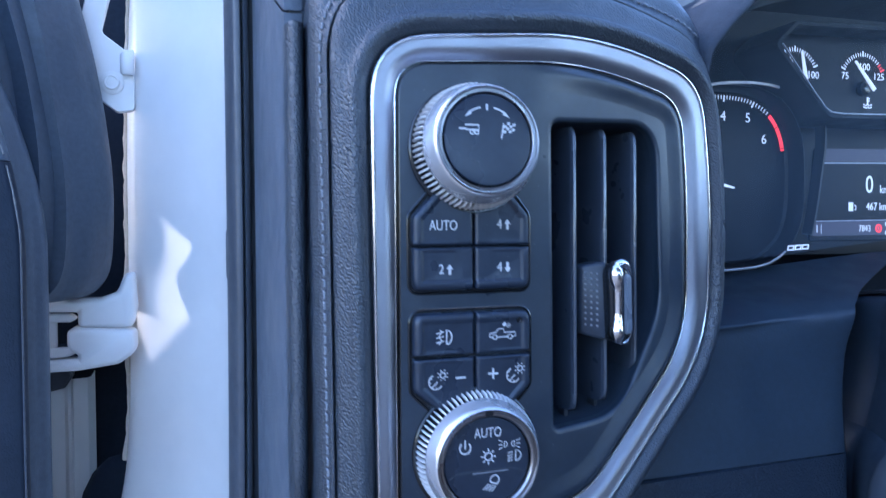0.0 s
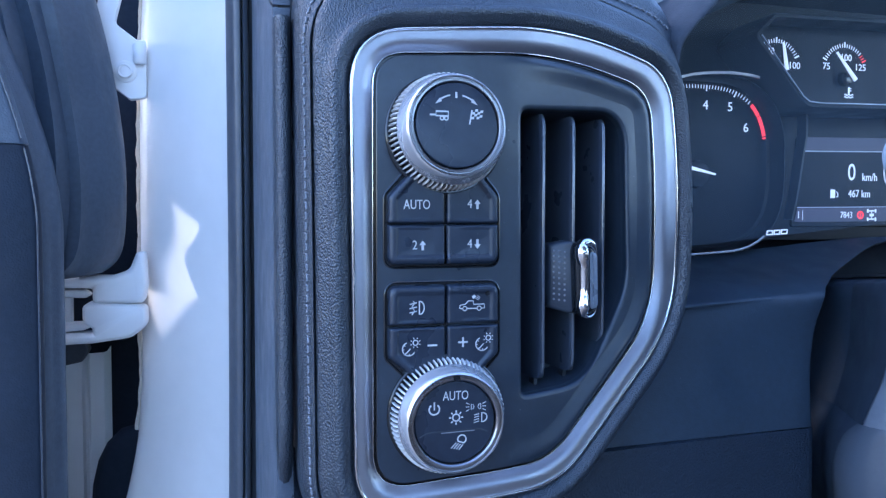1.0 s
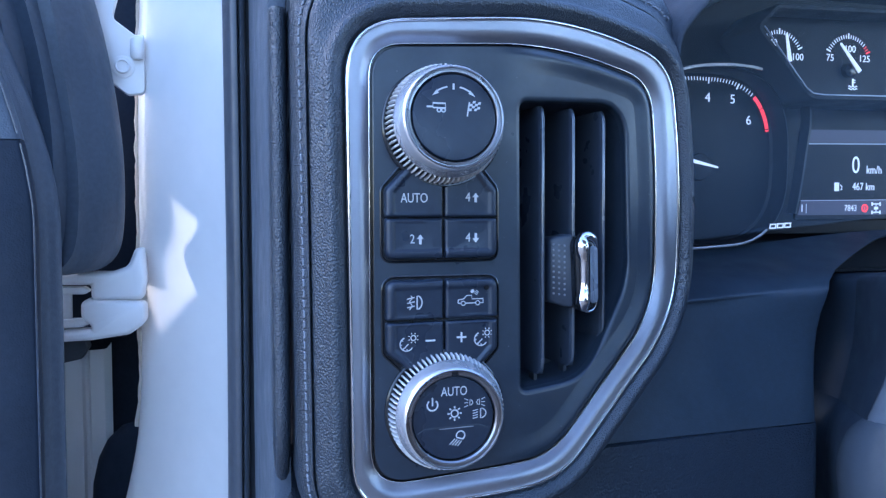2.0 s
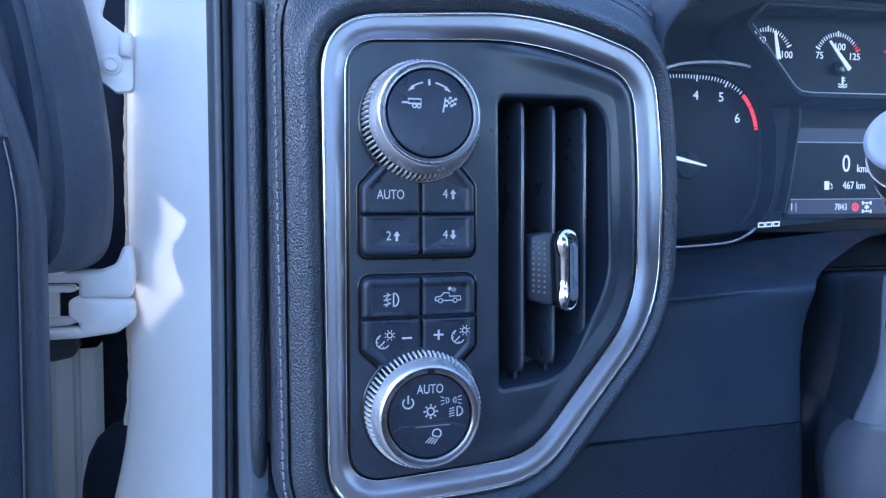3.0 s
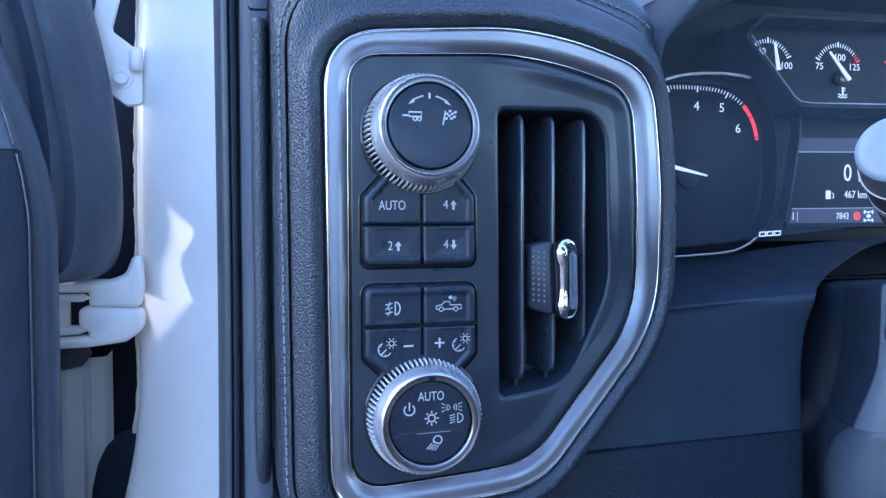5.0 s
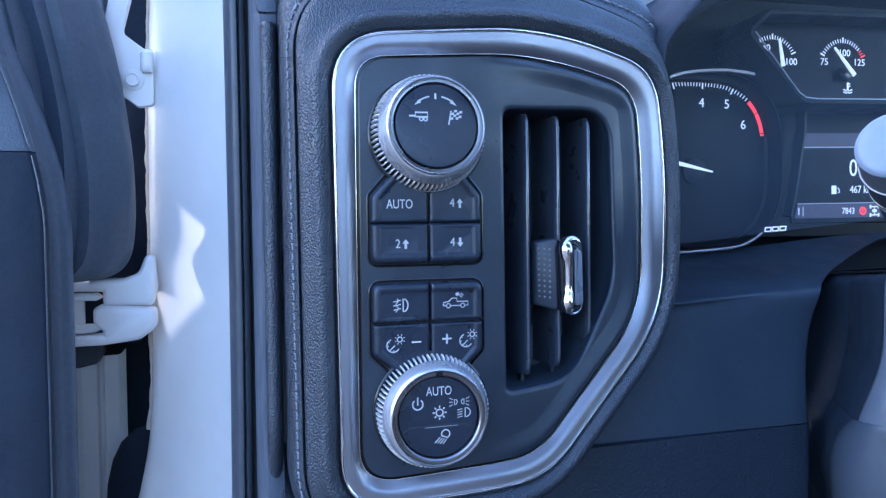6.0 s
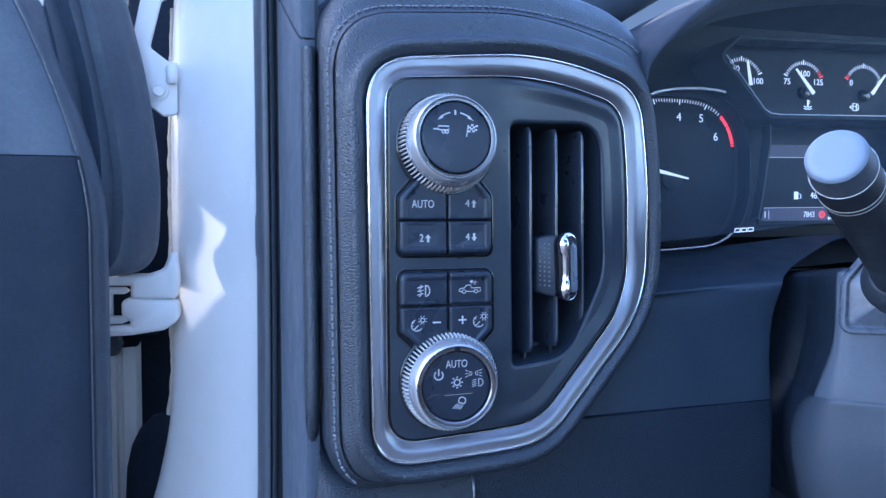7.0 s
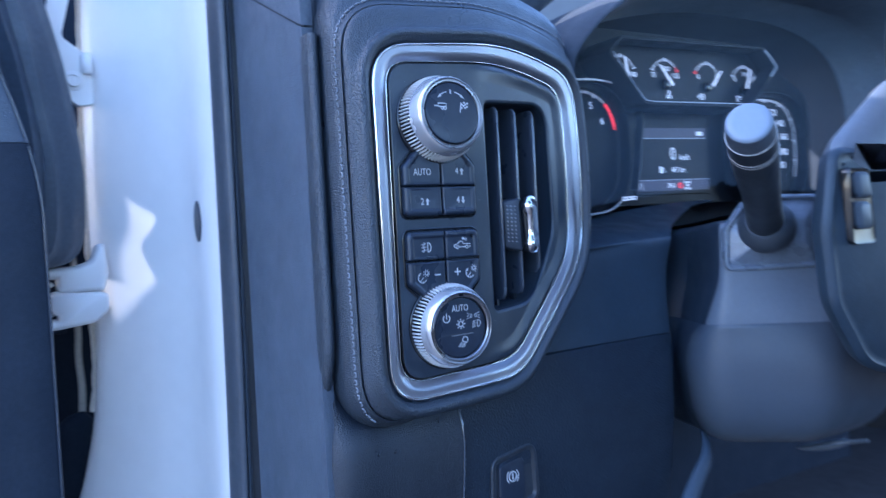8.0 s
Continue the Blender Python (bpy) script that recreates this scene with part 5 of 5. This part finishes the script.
for k in range(3):
    x, v = 254.6 + 5.7 * k, -6.6 + 0.3 * k
    stroke(bm, [(x, v - 1.3), (x + 4.4, v - 1.2), (x + 4.8, v + 1.3), (x + 0.4, v + 1.2)], 0.9, on_face(117), 0, 0.6, closed=True)
part("badge", bm, LIT, cluster, "small pale badge")
bm = bmesh.new()
tube(bm, [at(x, 115, v) for x, v in ((160, -21.5), (180, -20.8), (197, -20.2), (215, -19.2), (226, -18.4), (234, -17.2), (240, -15.4), (246, -12.4), (251, -8.8))], 0.0009, 10)
part("lower_trim_line", bm, KNURL, cluster, "thin chrome line")
bm = bmesh.new()
stroke(bm, [(182, 89.8), (186, 91.4), (193, 93.2), (201, 94.4), (209, 95.2), (223, 95.8), (236, 95.0), (243, 93.8)], 1.6, on_face(112), 0, 1.4)
part("upper_trim_line", bm, KNURL, cluster, "curved chrome line")

bm = bmesh.new()
stroke(bm, [(291, 81), (292.6, 74), (293, 66), (292.6, 58), (290.4, 46), (287, 25), (284.4, 12), (282, 2)], 1.4, on_face(126), -8.0, 0.8)
part("display_bezel", bm, PLASTIC, cluster, "dark edge of the bezel beside the display")

# ---- cluster hood and the top of the dash ----
hood = thing("cluster_hood", at(340, 60, 60), "dark hood arched over the instrument cluster", "dashboard")


def arch(grow, drop=0.0):
    pts = [(128, -20), (128.5, 20), (130, 60), (132.5, 86), (138, 96), (150, 109), (166, 123), (188, 137), (215, 150), (260, 168), (345, 184), (430, 188), (520, 184), (590, 162), (626, 112), (634, 20), (634, -20)]
    pts = [p[0] for p in eased([[Vector(p)] for p in pts], 4)]
    return [(345 + (u - 345) * (1 + grow), (v + drop * min(1.0, max(0.0, v) / 20.0))) for u, v in pts]


bm = bmesh.new()
rows = [[at(u, 136, v) for u, v in arch(-0.02, -13)], [at(u, 90, v) for u, v in arch(0.0, -9)], [at(u, 48, v) for u, v in arch(0.005, -4)], [at(u, 34, v) for u, v in arch(0.002, -1.2)],
        [at(u, 30, v) for u, v in arch(0.0, 0.6)], [at(u, 33, v) for u, v in arch(0.008, 2.6)], [at(u, 60, v) for u, v in arch(0.03, 5)], [at(u, 150, v) for u, v in arch(0.08, 1)], [at(u, 300, v) for u, v in arch(0.12, -20)]]
# one lining in two tones: the far side's shade is in its colour
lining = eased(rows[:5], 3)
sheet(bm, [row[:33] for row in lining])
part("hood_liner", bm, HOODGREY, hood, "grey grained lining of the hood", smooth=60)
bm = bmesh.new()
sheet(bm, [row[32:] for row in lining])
part("hood_far_side", bm, HOODSHADE, hood, "far side of the hood lining, shade in its colour", smooth=60)
bm = bmesh.new()
sheet(bm, eased(rows[4:], 3))
part("hood_shell", bm, DASHTOP, hood, smooth=60)
bm = bmesh.new()
sheet(bm, eased([[at(345 + (u - 345) * s, y, v * s + 2) for u, v in arch(-0.015, -11)] for s, y in ((1.0, 88), (0.6, 86), (0.2, 85), (0.02, 85))], 1))
lens = part("lens", bm, HAZED, hood, "clear lens with a painted haze over the dials", smooth=60)
lens.visible_shadow = False

dash_top = thing("windscreen_ledge", at(300, 300, 60), "dark grained top of the dash under the windscreen", "dashboard")
bm = bmesh.new()
def corner_rise(x, y):
    s = max(0.0, min(1.0, (100.0 - x) / 70.0))
    return 0.55 * max(0.0, y - 52.0) * s * s * (3 - 2 * s)


sheet(bm, eased([[at(x, y + 0.1 * x, v + 0.01 * x + corner_rise(x, y)) for x in (-62, -40, 0, 30, 55, 72, 90, 105, 118, 128)] for y, v in ((36, 95), (52, 116), (66, 126), (90, 131), (130, 134), (200, 138), (320, 134))], 3))
part("corner_skin", bm, DASHTOP, dash_top, smooth=60)
bm = bmesh.new()
sheet(bm, eased([[at(x, y, v) for x in (-70, 0, 60, 120, 200, 400, 800, 1500)] for y, v in ((306, 118), (312, 130), (340, 134), (520, 128), (760, 118))], 3))
part("screen_shelf", bm, DASHTOP, dash_top, smooth=60)
bm = bmesh.new()
tube(bm, [at(104, 102, 124), at(142, 122, 149), at(170, 138, 168), at(212, 166, 198), at(282, 210, 248)], [0.0155, 0.018, 0.020, 0.025, 0.034], 18)
part("ridge", bm, DASHTOP, dash_top, "raised ridge")

# ---- steering column, stalk and wheel ----
column = thing("steering_column", at(345, 60, -200), "grey plastic steering column cover", "steering column")


def ring_at(v, plan, dx=0.0, dy=0.0):
    return [at(p.x + dx, p.y + dy, v) for p in plan]


UPPER = rpoly([(286, 150, 4), (272, 62, 8), (241, 2, 9), (306, -40, 16), (384, -40, 16), (449, 2, 9), (439, 62, 8), (432, 150, 4)], 5, 3)
LOWER = rpoly([(276, 150, 4), (252, 62, 10), (226, 16, 40), (298, -48, 40), (392, -48, 40), (469, 16, 30), (457, 62, 10), (444, 150, 4)], 5, 3)


def sloped(v, plan):
    """A ring of the upper cover, falling away from the driver."""
    return [at(p.x, p.y, v - 8.0 * (p.y + 40.0) / 92.0) for p in plan]


def shrunk(plan, f):
    return [Vector((345 + (p.x - 345) * f, 60 + (p.y - 60) * f)) for p in plan]


bm = bmesh.new()
FLARE = [a.lerp(b, 0.5) for a, b in zip(UPPER, LOWER)]
rings = eased([sloped(-24, shrunk(UPPER, 0.5)), sloped(-25, shrunk(UPPER, 0.80)), sloped(-27, shrunk(UPPER, 0.92)), sloped(-31, shrunk(UPPER, 0.985)), ring_at(-62, UPPER), ring_at(-80, [a.lerp(b, 0.1) for a, b in zip(UPPER, LOWER)]), ring_at(-107, FLARE), ring_at(-108, shrunk(FLARE, 0.99))], 3)
loft(bm, rings, True, True, False)
part("upper_cover", bm, COLUMN, column, smooth=40)
bm = bmesh.new()
low_rings = eased([ring_at(-108.4, shrunk(FLARE, 0.99)), ring_at(-109.2, shrunk(FLARE, 1.004)), ring_at(-118, [a.lerp(b, 0.8) for a, b in zip(UPPER, LOWER)]), ring_at(-136, LOWER), ring_at(-154, shrunk(LOWER, 0.985)), ring_at(-172, shrunk(LOWER, 0.95)), ring_at(-188, shrunk(LOWER, 0.885)), ring_at(-200, shrunk(LOWER, 0.79)), ring_at(-207, shrunk(LOWER, 0.66)), ring_at(-210, shrunk(LOWER, 0.4))], 3)
loft(bm, low_rings, True, False, True)
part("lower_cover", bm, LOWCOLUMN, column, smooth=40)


# thin dark sheet over the upper cover: its side shade as colour
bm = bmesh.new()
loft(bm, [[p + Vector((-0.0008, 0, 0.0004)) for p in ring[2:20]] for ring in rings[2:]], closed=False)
part("side_shade", bm, COLUMNSHADE, column, "painted shade on the side of the upper column cover", smooth=60)
# dark sheet added over the column's top in place of its shade
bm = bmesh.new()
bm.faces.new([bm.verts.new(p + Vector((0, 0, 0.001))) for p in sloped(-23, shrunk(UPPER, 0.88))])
part("top_shade", bm, GAPSHADE, column, "dark sheet for shade on the column top")
# the same painted shade down the side of the lower cover
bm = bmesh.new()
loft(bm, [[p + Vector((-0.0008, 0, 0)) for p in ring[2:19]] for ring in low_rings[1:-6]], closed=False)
part("side_shade", bm, COLUMNSHADE, column, "painted shade on the side of the lower column cover", smooth=60)


def on_facet(a, v, w):
    """On the slanted face that carries the stalk: a along it, w proud."""
    return at(241 + 0.84 * a - 0.543 * w, 2 - 0.543 * a - 0.84 * w, v)


bm = bmesh.new()
PLATE = [(1, -68, 7), (76, -68, 9), (76, -14, 10), (20, -12, 16), (2, -36, 12)]
loft(bm, [[on_facet(p.x, p.y, w) for p in rpoly(inset(PLATE, d), 6, 3)] for d, w in ((0, -4), (0, 1.6), (0.8, 2.8), (2.2, 3.0), (3.2, 2.2), (3.8, 0.4), (4.6, 0.0), (6.0, 0.6), (17.5, 10.5), (19.5, 11.2))], True, False, True)
part("stalk_plate", bm, PLATE_GREY, column, "moulded frame round the stalk", smooth=30)

stalk = thing("indicator_stalk", at(262, -14, -43), "dark indicator stalk with pale end cap", "stalk")
root, tip = at(281, -9, -45), at(146.5, -99, 25.5)
axis = (tip - root).normalized()


def stem(s0, radii):
    """Rings along the stalk: (distance back from the tip in mm, radius in mm)."""
    return [tip - axis * (d * MM) for d, r in radii], [r * MM for d, r in radii]


bm = bmesh.new()
tube(bm, *stem(0, [(-1.6, 8.0), (-1.5, 10.8), (-0.7, 12.4), (0.4, 12.9)]), 40)
part("end_cap", bm, CAPGREY, stalk, "pale grey end cap", smooth=40)
bm = bmesh.new()
tube(bm, *stem(0, [(0.3, 12.4), (0.4, 13.0), (12, 13.8), (13.0, 13.8), (13.4, 13.0)]), 40)
part("collar", bm, ENDGREY, stalk, "grey collar behind the cap", smooth=40)
bm = bmesh.new()
tube(bm, *stem(0, [(13.2, 13.0), (13.4, 13.9), (26, 14.4), (27.2, 14.4), (27.4, 13.6), (28.2, 13.6), (28.4, 14.6), (30, 14.6), (31, 14.0)]), 40)
part("twist_ring", bm, PLASTIC, stalk, smooth=30)
bm = bmesh.new()
tube(bm, *stem(0, [(30, 13.0), (34, 14.0), (50, 14.2), (75, 13.2), (100, 12.4), (125, 12.4), (150, 13), (165, 13)]), 32)
part("barrel", bm, PLASTIC, stalk, smooth=40)
bm = bmesh.new()
ring_n = 48
for d in (12.9, 27.8, 31.0):
    c = tip - axis * (d * MM)
    e1 = axis.orthogonal().normalized()
    e2 = axis.cross(e1)
    tube(bm, [c + (e1 * math.cos(2 * math.pi * k / ring_n) + e2 * math.sin(2 * math.pi * k / ring_n)) * 0.01425 for k in range(ring_n + 1)], 0.0003, 6)
part("ring_line", bm, INK, stalk, "pale ring lines", smooth=60)
bm = bmesh.new()
e1 = axis.cross(Vector((0, 0, 1))).normalized()
e2 = e1.cross(axis).normalized()
for d, lift, wide in ((34, 1.1, 4.2), (34.5, 1.4, 3.0), (40, 1.05, 3.4), (40.5, 1.35, 2.6), (46, 1.1, 4.0), (46, 1.4, 2.2), (52, 1.15, 3.6), (58, 1.2, 3.2)):
    for k in (-1, 1):
        c = tip - axis * (d * MM)
        n1 = (-e1 * math.sin(lift * k) + e2 * math.cos(lift * k)) if k > 0 else (e1 * math.sin(lift) + e2 * math.cos(lift))
        p = c + n1 * 0.0141
        tube(bm, [p - axis * (wide * 0.0005), p + axis * (wide * 0.0005)], 0.001, 6)
part("markings", bm, INK, stalk, "small pale markings")
bm = bmesh.new()
base = root + axis * 0.021
tube(bm, [base, base + axis * 0.004, base + axis * 0.010, base + axis * 0.014], [0.0205, 0.0203, 0.0186, 0.0140], 36)
part("boot", bm, SOFT, stalk, "round boot at the stalk's root", smooth=40)

wheel = thing("steering_wheel", at(395, -70, -160), "dark steering wheel with grey switches on its spoke", "steering wheel")
bm = bmesh.new()
BODY = rpoly([(241, 14, 14), (229, -40, 30), (235, -88, 30), (267, -132, 40), (395, -172, 60), (528, -132, 40), (566, -88, 30), (563, -40, 30), (547, 16, 8)], 6, 3)
slab(bm, BODY, lambda u, v, w: at(u, -88 - w, v), [(-14, -14), (-4, -11), (-1, -6), (0, -2), (-1.5, 1), (-4, 2.5), (-7, 1.5), (-10, 2), (-24, 7)])
part("hub", bm, KNEETOP, wheel, "dark hub and spokes")
bm = bmesh.new()
COVER = rpoly([(250, -8, 8), (255, 18, 24), (326, 66, 50), (466, 66, 50), (538, 18, 24), (543, -8, 8)], 6, 3)
slab(bm, COVER, lambda u, v, w: at(u, -80 - w, v), [(-8, -12), (-2, -6), (0, -2), (-2, 2), (-7, 7), (-16, 11), (-24, 13)])
part("upper_cover", bm, COLUMN, wheel, "grey padded upper cover")
for side in (-1, 1):
    bm = bmesh.new()
    pod = [(395 - side * 150, 0, 4), (395 - side * 127, 0, 4), (395 - side * 122, -50, 5), (395 - side * 149, -50, 6)]
    slab(bm, rpoly(pod, 5, 3), lambda u, v, w: at(u, -94 - w, v), [(0, -8), (0, 1), (-0.8, 2.5), (-2.4, 2.2)])
    part("switch_pod", bm, GLOSS, wheel)
    for v0, v1 in ((-3, -20), (-22, -40)):
        bm = bmesh.new()
        slab(bm, rpoly([(395 - side * 146, v0, 4), (395 - side * 132, v0, 4), (395 - side * 129, v1, 4), (395 - side * 144, v1, 4)], 4, 2), lambda u, v, w: at(u, -96 - w, v), [(0, -2), (0, 2.2), (-1.2, 3.4), (-2.4, 3.8)])
        part("spoke_switch", bm, STALKGREY, wheel, "grey spoke switch")
bm = bmesh.new()
loops = []
for k in range(96):
    a = 2 * math.pi * k / 96
    cx, cz = 395 + 176 * math.cos(a), -40 + 176 * math.sin(a)
    loops.append([at(cx + 15 * math.cos(a) * math.cos(b), -180 + 17 * math.sin(b) + 0.42 * (cz + 40), cz + 15 * math.sin(a) * math.cos(b)) for b in [2 * math.pi * j / 16 for j in range(16)]])
loft(bm, loops + [loops[0]])
part("rim", bm, LEATHER, wheel, smooth=60)
for path in (((545, -96, -66), (556, -126, -62), (564, -155, -58), (570, -186, -55)), ((395, -96, -150), (395, -130, -172), (395, -190, -196), (395, -250, -212))):
    bm = bmesh.new()
    tube(bm, [at(*p) for p in path], [0.012, 0.013, 0.013, 0.012], 14)
    part("spoke", bm, PLASTIC, wheel, smooth=60)

# ---- low in the footwell ----
lever = thing("tilt_lever", at(200, 10, -248), "dark plastic lever under the steering column", "lever")
bm = bmesh.new()
loft(bm, eased([[at(x + 7.0 * k * math.cos(b) * 0.75, y + 4.5 * k * math.sin(b), v - 7.0 * k * math.cos(b) * 0.62) for b in [2 * math.pi * j / 16 for j in range(16)]] for x, y, v, k in ((268, 52, -200, 0.5), (258, 40, -207, 0.75), (248, 32, -217, 0.95), (232, 29, -232, 1.1), (218, 26, -246, 1.15), (212, 26, -252, 0.8))], 3), True, True, True)
part("arm", bm, STALKGREY, lever, smooth=60)

handle = thing("release_handle", at(420, 30, -250), "pale plastic handle low in the footwell", "handle")
bm = bmesh.new()
loft(bm, eased([[at(420 + 9.0 * k * math.cos(b), y, v + 4.0 * k * math.sin(b)) for b in [2 * math.pi * j / 14 for j in range(14)]] for y, v, k in ((72, -250, 0.3), (62, -247, 0.8), (44, -242, 1.0), (28, -236, 0.9), (22, -234, 0.5), (4, -229, 0.35))], 3), True, True, True)
part("grip", bm, COLUMN, handle, smooth=60)

# ---- the cab closed round about, and the ground ----
bm = bmesh.new()
box(bm, -0.10, 1.75, -1.7, -0.38, 1.74, 1.80, 0.01)
tagged(part("ceiling", bm, HEADLINER, None, "plain grey headliner"), category="ceiling", kind="structure")
bm = bmesh.new()
loft(bm, [[Vector((x, y + dy, z)) for x, y in ((-0.10, 0.17), (-0.05, 0.15), (-0.04, 0.28), (-0.09, 0.30))] for z, dy in ((1.50, 0.0), (1.74, -0.30))], True, True, True)
tagged(part("a_pillar", bm, HEADLINER, None, "plain grey inner windscreen pillar"), category="pillar", kind="structure")
bm = bmesh.new()
box(bm, -0.12, 1.75, -1.76, -1.70, 0.62, 1.50)
box(bm, -0.12, 1.75, -1.76, -1.70, 1.71, 1.80)
tagged(part("wall_rear", bm, DARK, None, "plain dark rear wall of the cab"), category="wall", kind="structure")
bm = bmesh.new()
box(bm, 1.70, 1.76, -1.7, 0.8, 0.62, 1.18)
tagged(part("wall_far_side", bm, CARPET, None, "dark far side door below its window"), category="wall", kind="structure")
bm = bmesh.new()
box(bm, -0.10, 1.70, -1.7, 0.9, 0.60, 0.66)
tagged(part("floor", bm, CARPET, None, "black carpeted cab floor"), category="floor", kind="structure")
bm = bmesh.new()
box(bm, -0.07, 1.70, 0.80, 0.86, 0.62, 1.36)
tagged(part("wall_front", bm, DARK, None, "dark bulkhead behind the dash"), category="wall", kind="structure")
bm = bmesh.new()
sheet(bm, [[Vector((x, y, 0.0)) for x in (-400, -20, -4, 0, 4, 20, 400)] for y in (-400, -20, -4, 0, 4, 20, 400)])
tagged(part("ground", bm, ASPHALT, None, "grey asphalt lot"), category="ground", kind="structure")

bm = bmesh.new()
box(bm, -9, 14, 15.0, 15.4, 0, 7.5)
tagged(part("backdrop", bm, FARWALL, None, "plain grey wall far beyond the windscreen"), category="wall", kind="structure")
